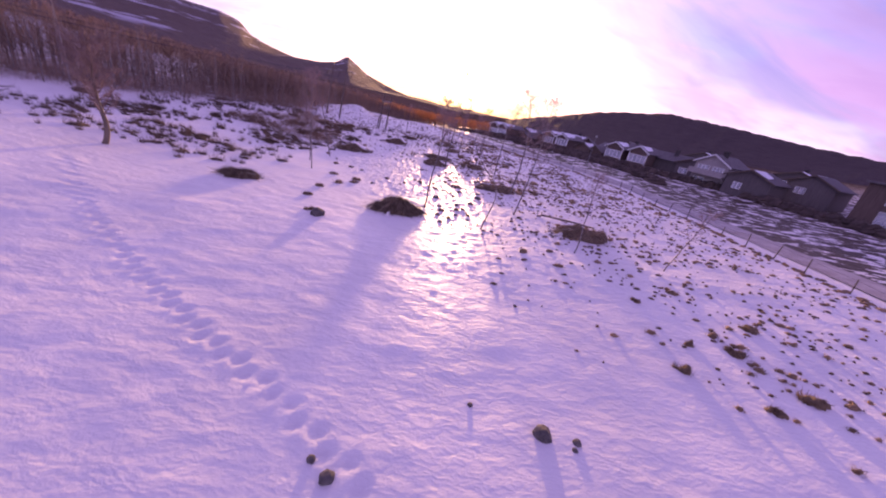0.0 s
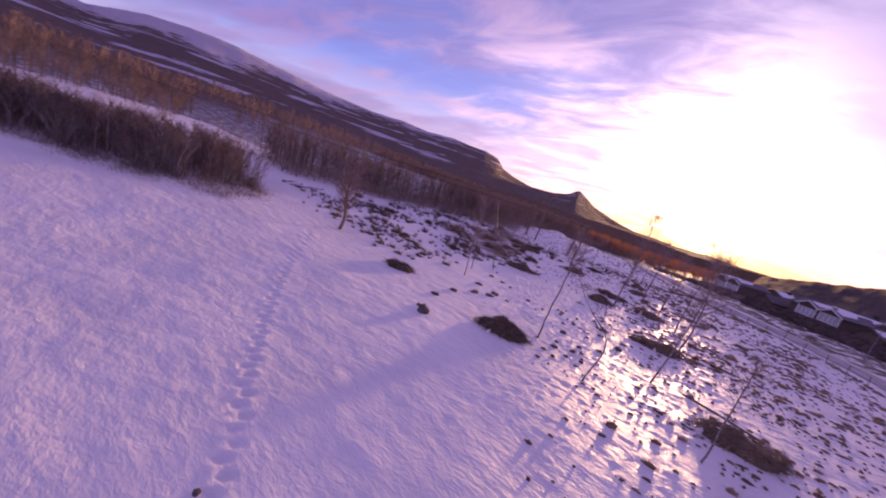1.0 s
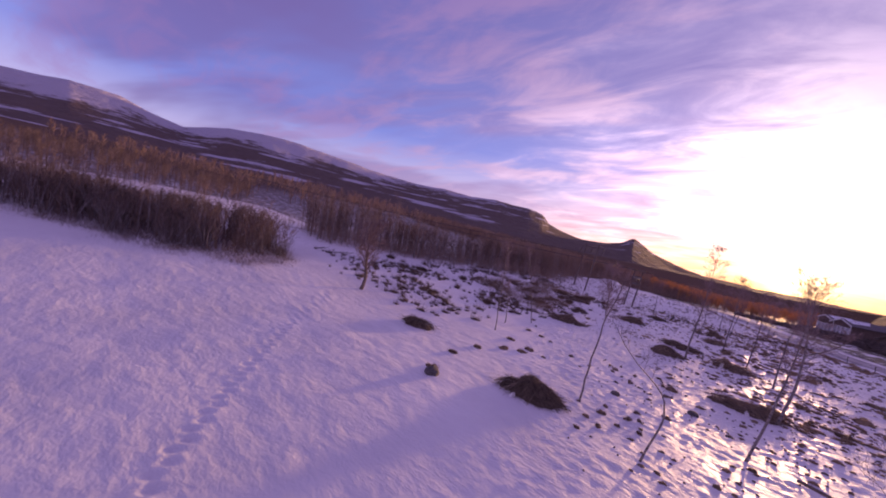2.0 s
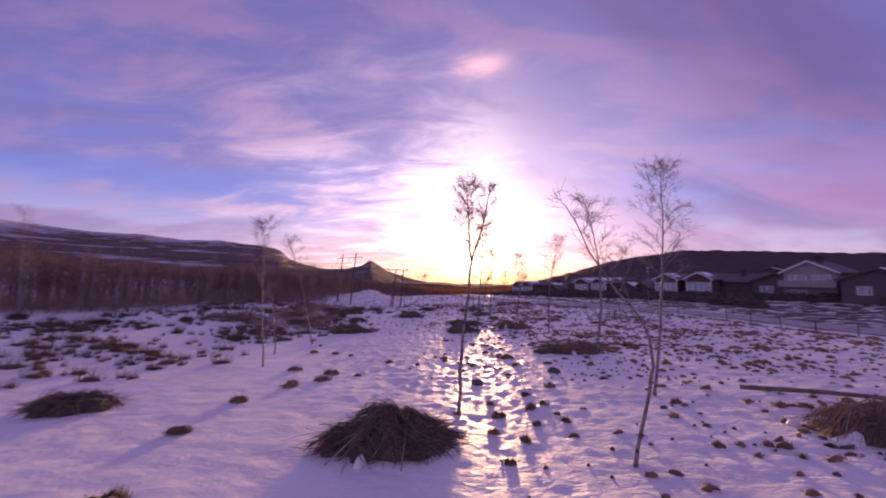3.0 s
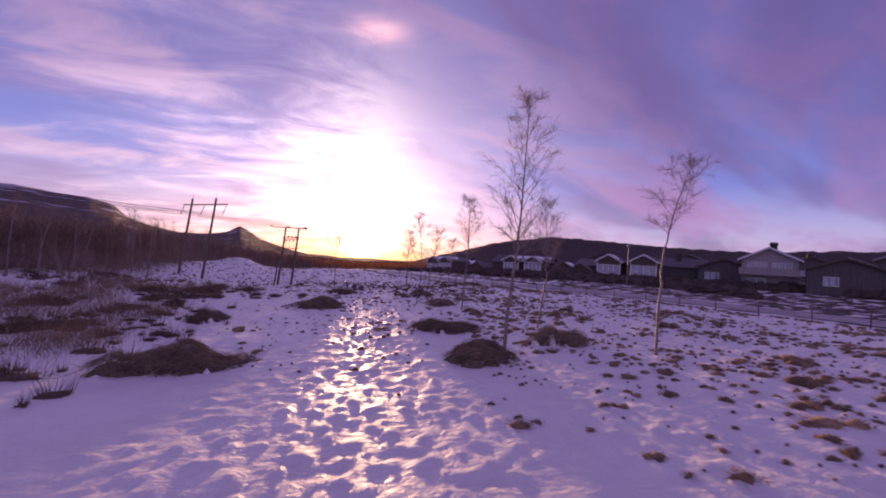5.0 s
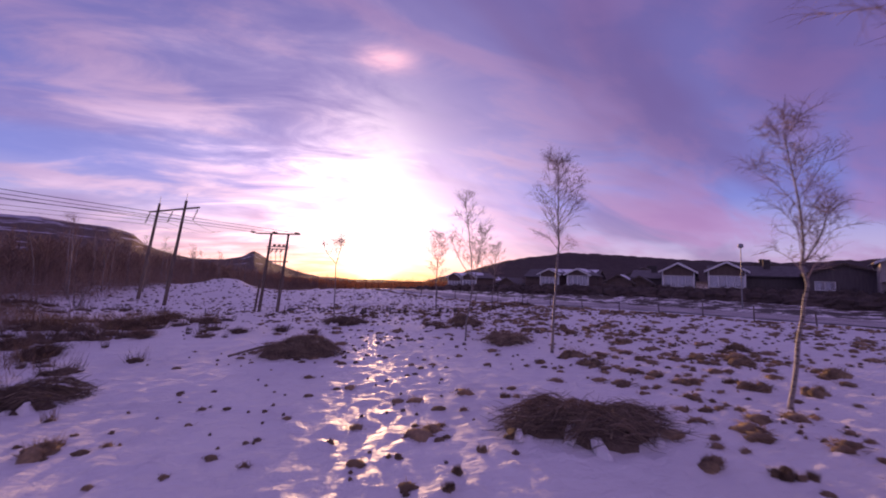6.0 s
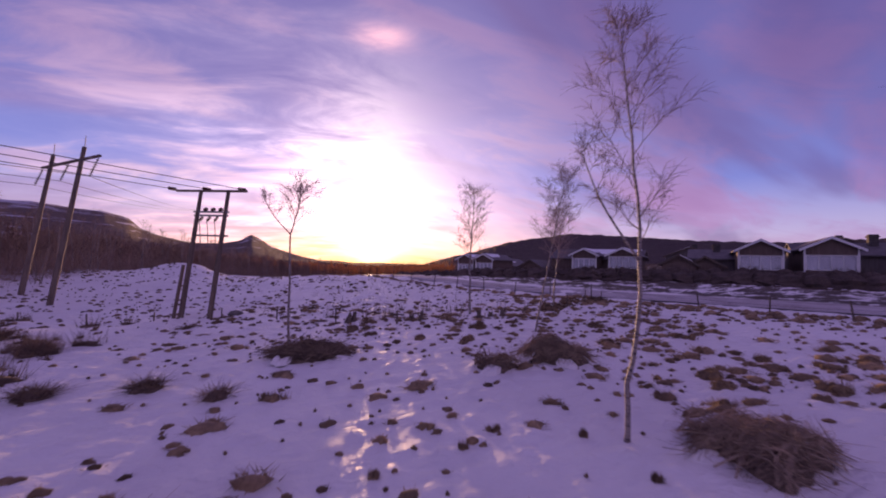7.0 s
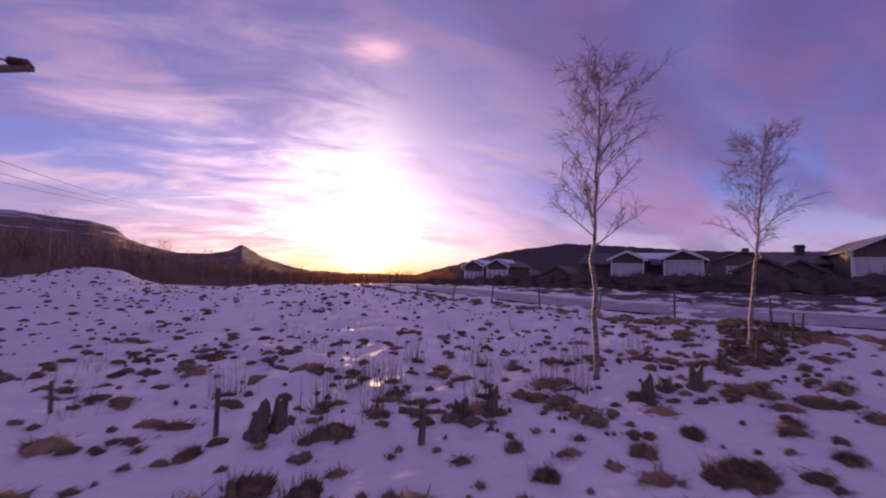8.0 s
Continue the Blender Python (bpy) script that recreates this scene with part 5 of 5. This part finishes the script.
def field_keep(x, y):
    """Where dead grass breaks through the crust."""
    right = np.clip((x + 5.0 - max(0.0, 34 - y) * 0.42) / 9, 0.0, 1.0)
    late = np.clip((y - 46) / 20, 0, 1) * 0.85 * np.clip((x + 16) / 6, 0.15, 1)
    end = np.clip((y - 70) / 8, 0, 1) * 0.5
    return float(max(right, late, end) * (0.25 + 0.75 * patchy(x, y, 0.22, -0.15, 0.3)))


scatter("grass_tufts", "dead brown grass tufts poking through the snow crust", GRASS, 8600, (-18, 26, 12, 80), field_keep, (0.10, 0.46), 0.17, 101, 7)
scatter("grass_tufts", "dead brown grass tufts on the thinly covered slope", GRASS, 6000, (-42, 16, 79, 118), lambda x, y: 0.3 + 0.6 * patchy(x, y, 0.3, -0.1, 0.3, 2.0), (0.12, 0.6), 0.2, 102, 7)
scatter("heather", "dark heather and low scrub streaked with snow", HEATH, 3400, (-44, -9, 24, 84), lambda x, y: np.clip((-13 - x) / 9, 0, 1) * np.clip((y - 28 - 5 * noise.noise((x * 0.2, y * 0.2, 8))) / 10, 0, 1) * np.clip((x + 44) / 6, 0, 1) * (0.15 + 0.85 * patchy(x, y, 0.13, -0.05, 0.15, 4.0)) * (0.35 if y > 62 and x > -16 else 1.0), (0.30, 1.5), 0.62, 103, 52, True)
scatter("grass_clumps", "broad clumps of flattened brown grass in the snow", GRASS, 4000, (-12, 24, 38, 84), lambda x, y: field_keep(x, y) * np.clip((x + 8) / 9, 0.15, 1) * 0.85, (0.25, 0.95), 0.20, 106, 36)
scatter("grass_clumps", "flat ragged clumps of dead grass by the old fence", GRASS, 620, (-15, 9, 73.5, 86), lambda x, y: 0.35 + 0.6 * patchy(x, y, 0.5, -0.2, 0.4, 6.0), (0.18, 0.75), 0.17, 107, 26)
scatter("grass_clumps", "brown clods of dead grass standing out of the thin snow", GRASS, 1500, (2, 26, 8, 48), lambda x, y: np.clip((x - 3.2 - max(0.0, 26 - y) * 0.2) / 4, 0, 1) * (0.15 + 0.85 * patchy(x, y, 0.3, -0.1, 0.3, 3.0)), (0.18, 0.62), 0.24, 108, 30)
verge = random.Random(104)
bank = Shape()
for p, n in along(side_line(FENCE_LINE, -0.25), 0.33):
    scrub(bank, p.x + verge.gauss(0, 0.22), p.y + verge.gauss(0, 0.22), verge.uniform(0.35, 0.9), 0.22, verge, 7)
for p, n in along(side_line(FENCE_LINE[5:9], -1.0), 0.3):
    scrub(bank, p.x + verge.gauss(0, 0.7), p.y + verge.gauss(0, 0.7), verge.uniform(0.4, 1.1), 0.3, verge, 9)
whole("grass_bank", bank, GRASS, "brown grass bank below the roadside fence", "grass", kind="stuff")

tus = random.Random(105)
NEAR_TUSSOCKS = [(10.4, 11.2, 0.6), (12.2, 12.0, 1.1), (8.5, 12.6, 0.6), (11.2, 14.0, 0.8), (9.6, 14.2, 0.5), (13.2, 16.0, 0.9), (9.0, 17.0, 0.45), (11.4, 18.6, 0.7), (-7.2, 22.4, 0.7), (0.1, 24.2, 0.28), (0.6, 25.4, 0.33), (-8.7, 25.6, 0.8), (-0.2, 25.9, 0.39), (1.0, 26.6, 0.25), (1.9, 26.9, 0.38), (-0.0, 27.3, 0.52), (1.1, 28.0, 0.45), (1.5, 28.3, 0.31), (-9.0, 28.4, 0.9), (-0.2, 28.5, 0.33), (5.7, 28.6, 0.46), (1.1, 29.4, 0.42), (2.2, 30.6, 0.5), (-8.3, 30.7, 0.9), (-7.4, 31.6, 0.9), (-6.1, 32.6, 0.3), (-7.4, 32.9, 0.97), (-9.5, 33.7, 0.77), (1.3, 34.8, 0.53), (-0.8, 34.9, 0.38)]
FIELD_TUSSOCKS = [(3.0, 35.3, 0.43), (-5.4, 35.8, 0.5), (-2.4, 36.0, 0.37), (-2.5, 36.9, 0.58), (-1.2, 37.0, 0.22), (1.1, 37.1, 1.08), (-3.1, 37.5, 0.25), (-8.3, 37.9, 0.41), (0.8, 38.4, 0.3), (-2.6, 38.6, 0.22), (-9.6, 38.6, 0.54), (-0.1, 39.2, 0.43), (-11.3, 39.2, 0.71), (9.3, 41.2, 1.1), (3.1, 42.0, 0.53), (-12.2, 42.2, 0.28), (-14.1, 44.8, 0.63), (7.6, 45.6, 1.3), (10.6, 47.6, 1.6), (0.4, 53.9, 0.27), (0.1, 54.1, 0.44), (6.6, 54.5, 0.9), (-0.9, 54.6, 0.52), (-5.6, 54.7, 0.22), (-5.3, 55.2, 0.22), (12.0, 55.5, 1.5), (-4.7, 55.9, 0.23), (5.6, 57.2, 0.92), (-13.0, 57.5, 0.9), (4.6, 57.9, 1.1)]
FAR_TUSSOCKS = [(8.4, 58.4, 1.3), (4.5, 58.7, 0.52), (-3.1, 58.8, 0.37), (3.2, 58.8, 0.62), (7.2, 60.6, 1.5), (1.5, 61.8, 1.1), (1.4, 61.9, 1.0), (4.0, 62.0, 0.7), (-0.3, 62.3, 0.6), (9.6, 62.8, 1.2), (1.6, 63.0, 1.5), (5.6, 65.2, 0.8), (-2.4, 66.1, 0.22), (7.4, 66.8, 0.8), (-6.5, 67.0, 0.22), (-2.7, 67.5, 0.22), (-5.0, 67.5, 0.22), (3.5, 67.8, 0.6), (9.4, 68.0, 0.7), (1.1, 68.1, 0.6), (-4.2, 68.1, 0.28), (4.6, 68.2, 0.9), (0.2, 68.7, 0.69), (2.0, 68.9, 0.7), (6.3, 69.6, 0.5), (2.4, 69.6, 0.87), (2.8, 69.9, 0.6), (5.3, 70.4, 0.7), (-8.8, 70.4, 0.6), (8.6, 70.8, 0.9)]
FENCE_TUSSOCKS = [(4.4, 71.6, 0.8), (1.9, 73.2, 0.9), (5.3, 73.3, 0.9), (-2.9, 74.8, 0.8), (-4.7, 75.4, 0.6), (3.4, 76.0, 1.0), (-6.6, 76.3, 0.7), (-2.0, 76.9, 0.85), (-2.0, 76.9, 0.8), (-0.2, 76.9, 0.4), (6.3, 77.4, 1.0), (-4.1, 77.4, 0.4), (-2.6, 77.6, 0.5), (-6.8, 77.7, 0.5), (0.2, 77.8, 0.5), (-7.4, 77.9, 0.7), (-1.5, 77.9, 0.45), (-4.2, 78.0, 0.35), (2.6, 78.6, 0.7), (-8.4, 78.8, 0.45), (-6.6, 79.0, 0.75), (1.2, 79.0, 0.5)]


def tussocks(places):
    for x, y, w in places:
        s = Shape()
        s.dome((0, 0, lie(0, 0)), w * 0.34, w * 0.25, 0.05 + 0.11 * w, tus, 5, 16, 0.30, 0, 0.08)
        for i in range(6):
            scrub(s, tus.gauss(0, 0.17) * w, tus.gauss(0, 0.13) * w, w * tus.uniform(0.3, 0.65), 0.14 + 0.20 * w, tus, 38, i % 2 == 0)
        z = lie(0, 0)
        for v in s.v:
            v.z -= z
        ob = whole("grass_tussock", s, GRASS, "large tussock of dead brown grass in the snow", "tussock", "tussocks in the field", smooth=True)
        ob.location = (x, y, lie(x, y))


tussocks(NEAR_TUSSOCKS)
tussocks(FIELD_TUSSOCKS)
tussocks(FAR_TUSSOCKS)
tussocks(FENCE_TUSSOCKS)


def heath_bush(at, w, d, h, turn, seed):
    """A low dark shrub, a dense fan of thin woody stems."""
    rnd = random.Random(seed)
    t = thing("heath_bush", "low dark leafless heath shrub in the snow", "shrub", (at[0], at[1], lie(*at)), turn, group="low shrubs on the heath")
    part("litter", Shape().dome((0, 0, 0), w * 0.40, d * 0.40, h * 0.42, rnd, 4, 16, 0.25, 0, 0.15), HEATH, t)
    s = Shape()
    for _ in range(int(420 * w * d)):
        a, r = rnd.uniform(0, math.tau), rnd.random() ** 0.6
        q = Vector((math.cos(a) * r * w * 0.40, math.sin(a) * r * d * 0.40, rnd.uniform(0, 0.3) * h))
        e = q + Vector((math.cos(a) * r * 0.15 + rnd.gauss(0, 0.26), math.sin(a) * r * 0.15 + rnd.gauss(0, 0.26), h * rnd.uniform(0.05, 0.7) * (1.1 - 0.6 * r * r)))
        s.blade(q, e, 0.012, rnd)
    part("brushwood", s, HEATH, t, "thin dark woody stems")


for i, (x, y, w, d, h) in enumerate(((-21.3, 73.7, 3.0, 1.6, 0.75), (-21.1, 75.8, 2.6, 1.5, 0.80), (-21.3, 78.6, 2.0, 1.3, 0.70), (-17.8, 76.2, 1.9, 1.2, 0.75), (-14.3, 71.6, 1.1, 0.8, 0.45), (-12.0, 71.6, 0.9, 0.7, 0.50), (-10.1, 70.8, 0.8, 0.6, 0.55), (-14.8, 79.6, 0.6, 0.5, 0.35), (-21.0, 58.2, 2.6, 1.5, 0.60), (-25.9, 63.9, 2.8, 1.6, 0.70), (-21.6, 64.2, 2.0, 1.3, 0.50), (-22.2, 68.0, 2.2, 1.3, 0.60), (-19.0, 71.2, 2.2, 1.2, 0.60), (-30.3, 72.2, 2.4, 1.4, 0.60), (-29.7, 64.6, 1.6, 1.1, 0.50), (-22.0, 57.2, 2.6, 1.4, 0.80), (-20.1, 66.8, 2.4, 1.2, 0.80), (-21.1, 45.2, 2.0, 1.1, 0.70), (-42.9, 45.6, 2.0, 1.3, 0.90), (-24.6, 38.9, 1.6, 1.0, 0.60), (-15.1, 27.6, 1.6, 1.2, 0.60), (-32.1, 52.6, 2.4, 1.2, 0.80), (-35.5, 46.8, 2.0, 1.2, 0.80))):
    heath_bush((x, y), w, d, h, i * 0.7, 140 + i)


def stone(at, r, seed, label="dark weathered stone half sunk in snow"):
    rnd = random.Random(seed)
    bm = bmesh.new()
    bmesh.ops.create_icosphere(bm, subdivisions=2, radius=r)
    for v in bm.verts:
        v.co *= 1 + 0.28 * noise.noise(v.co / r * 1.3 + Vector((seed, 0, 0)))
        v.co.z *= 0.62
    me = bpy.data.meshes.new("stone")
    bm.to_mesh(me)
    bm.free()
    me.materials.append(STONE)
    ob = tagged(new("stone", me), label, "stone", "stones in the snow")
    ob.location = (at[0], at[1], lie(*at) + r * 0.22)
    ob.rotation_euler = (0, 0, rnd.uniform(0, 6))


for i, (x, y, r) in enumerate(((3.24, 9.3, 0.22), (4.0, 9.2, 0.10), (3.9, 9.0, 0.07), (1.6, 9.9, 0.07), (-1.1, 7.6, 0.15), (-1.5, 7.9, 0.09), (-6.6, 21.7, 0.42), (2.9, 33.4, 0.28), (-0.6, 31.2, 0.26), (-13.9, 83.0, 0.35))):
    stone((x, y), r, i + 1)


def stump(at, h, r, seed):
    """A short broken-off trunk with a jagged rim, roots spreading at its foot."""
    rnd = random.Random(seed)
    s, n = Shape(), 12
    lean = Vector((rnd.gauss(0, 0.12), rnd.gauss(0, 0.08), 0))
    rows = ((-0.15, 1.5), (0.03, 1.35), (0.14, 1.0), (0.5, 0.88), (0.85, 0.84))
    for z, w in rows:
        for j in range(n):
            a = math.tau * j / n
            q = r * w * (1 + 0.14 * math.sin(3 * a + seed) + rnd.uniform(-0.06, 0.06))
            top = h * z * (1 + (0.30 * math.sin(a * 2 + seed) + rnd.uniform(-0.18, 0.18) if z > 0.8 else 0.0)) if z > 0.1 else z
            s.v.append(Vector((math.cos(a) * q, math.sin(a) * q, top)) + lean * max(z, 0.0) * h)
    for i in range(len(rows) - 1):
        for j in range(n):
            a, b = i * n + j, i * n + (j + 1) % n
            s.f.append((a, b, b + n, a + n))
    mid = len(s.v)
    s.v.append(Vector((0, 0, h * 0.62)) + lean * h * 0.7)
    last = (len(rows) - 1) * n
    for j in range(n):
        s.f.append((last + j, last + (j + 1) % n, mid))
    for _ in range(16):
        a = rnd.uniform(0, math.tau)
        q = Vector((math.cos(a) * r * 1.2, math.sin(a) * r * 1.2, 0))
        s.blade(q, q + Vector((rnd.gauss(0, 0.10), rnd.gauss(0, 0.10), h * rnd.uniform(0.3, 0.8))), 0.008, rnd)
    ob = whole("tree_stump", s, POST, "dark splintered tree stump by the old fence", "stump", "stumps by the old fence")
    ob.location = (at[0], at[1], lie(*at))


for i, (x, y, h, r) in enumerate(((-1.15, 79.1, 0.41, 0.12), (0.2, 79.4, 0.42, 0.14), (-0.4, 79.5, 0.24, 0.13), (-4.15, 79.1, 0.42, 0.10), (-7.65, 79.2, 0.42, 0.13), (-7.4, 79.3, 0.41, 0.11), (-4.6, 79.2, 0.24, 0.13), (1.9, 80.3, 0.34, 0.11))):
    stump((x, y), h, r, 120 + i)

weeds = random.Random(130)
stalk = Shape()


def tall_weeds(x, y, n, h, wide):
    for _ in range(n):
        p = Vector((x + weeds.gauss(0, wide), y + weeds.gauss(0, wide), lie(x, y) - 0.05))
        q = p + Vector((weeds.gauss(0, 0.07), weeds.gauss(0, 0.07), h * weeds.uniform(0.35, 1.0)))
        stalk.blade(p, q, 0.006, weeds)
        for _ in range(2):
            f = p.lerp(q, weeds.uniform(0.5, 0.95))
            stalk.blade(f, f + Vector((weeds.gauss(0, 0.06), weeds.gauss(0, 0.06), 0.08)), 0.004, weeds)


for x, y in ((-6.9, 80.0), (-6.4, 80.9), (-6.0, 79.6), (-4.9, 82.6), (-2.5, 80.4), (-2.1, 79.9), (-8.7, 81.1), (-3.4, 81.8), (-6.1, 81.6), (-5.6, 81.0), (-4.0, 79.8), (-1.2, 81.5)):
    tall_weeds(x, y, 26, 0.95, 0.16)
    scrub(stalk, x, y, 0.5, 0.3, weeds, 24, True)
for _ in range(150):
    x, y = weeds.uniform(-14, 6), 80.5 + weeds.random() ** 1.4 * 14
    if patchy(x, y, 0.5, 0.0, 0.2, 9.0) > weeds.random():
        tall_weeds(x, y, 9, 0.6, 0.14)
whole("dry_weeds", stalk, GRASS, "dry upright weed stalks beyond the old fence", "weeds", kind="stuff")
brown = Shape()
for _ in range(150):
    u, v = weeds.random(), weeds.random()
    x, y = 2.9 + 6.0 * u + weeds.gauss(0, 0.35), 80.3 + 2.7 * u + v * (1 - u) ** 0.3 * 3.2 * u + weeds.gauss(0, 0.35)
    scrub(brown, x, y, weeds.uniform(0.3, 0.8), 0.32, weeds, 16, weeds.random() < 0.5)
whole("grass_bank", brown, GRASS, "brown rough grass on the bank where the fences meet", "grass", kind="stuff")
belt = random.Random(131)
places = []
while len(places) < 620:
    x, y = belt.uniform(-32, -17), belt.uniform(53, 79)
    if x < -17.5 - 0.16 * (y - 54) + 1.5 * noise.noise((y * 0.3, 0, 3)) and patchy(x, y, 0.2, -0.2, 0.2, 11.0) > belt.random():
        places.append((x, y))
undergrowth(places, 1.35, 132, "dense dark belt of heather and low scrub", HEATH)
ditch = []
for k in range(46):
    u = belt.random()
    ditch.append((-64.5 + 3.0 * u + belt.gauss(0, 0.3), 32.5 + 8.3 * u))
undergrowth(ditch, 0.55, 133, "low dark heather along a ditch in the snowy glade", HEATH)
for at, turn, ln in (((-41.6, 33.4), 0.9, 3.6), ((-40.6, 35.4), -0.5, 2.6), ((-43.5, 32.2), 0.2, 2.2)):
    bough = thing("fallen_branch", "dark bare branch lying on the snow of the glade", "branch", (at[0], at[1], land(*at)), turn, group="fallen branches in the glade")
    stem = Shape().tube([Vector((0, 0, 0.06)), Vector((ln * 0.5, 0.2, 0.22)), Vector((ln, -0.1, 0.5))], [0.07, 0.055, 0.03], 6)
    part("stem", stem, POLE, bough)
    for f, side in ((0.4, 0.7), (0.65, -0.6), (0.85, 0.5)):
        part("twig", Shape().tube([Vector((ln * f, 0.1, 0.12 + 0.3 * f)), Vector((ln * f + 0.6, side, 0.35 + 0.4 * f))], [0.03, 0.012], 5), POLE, bough)
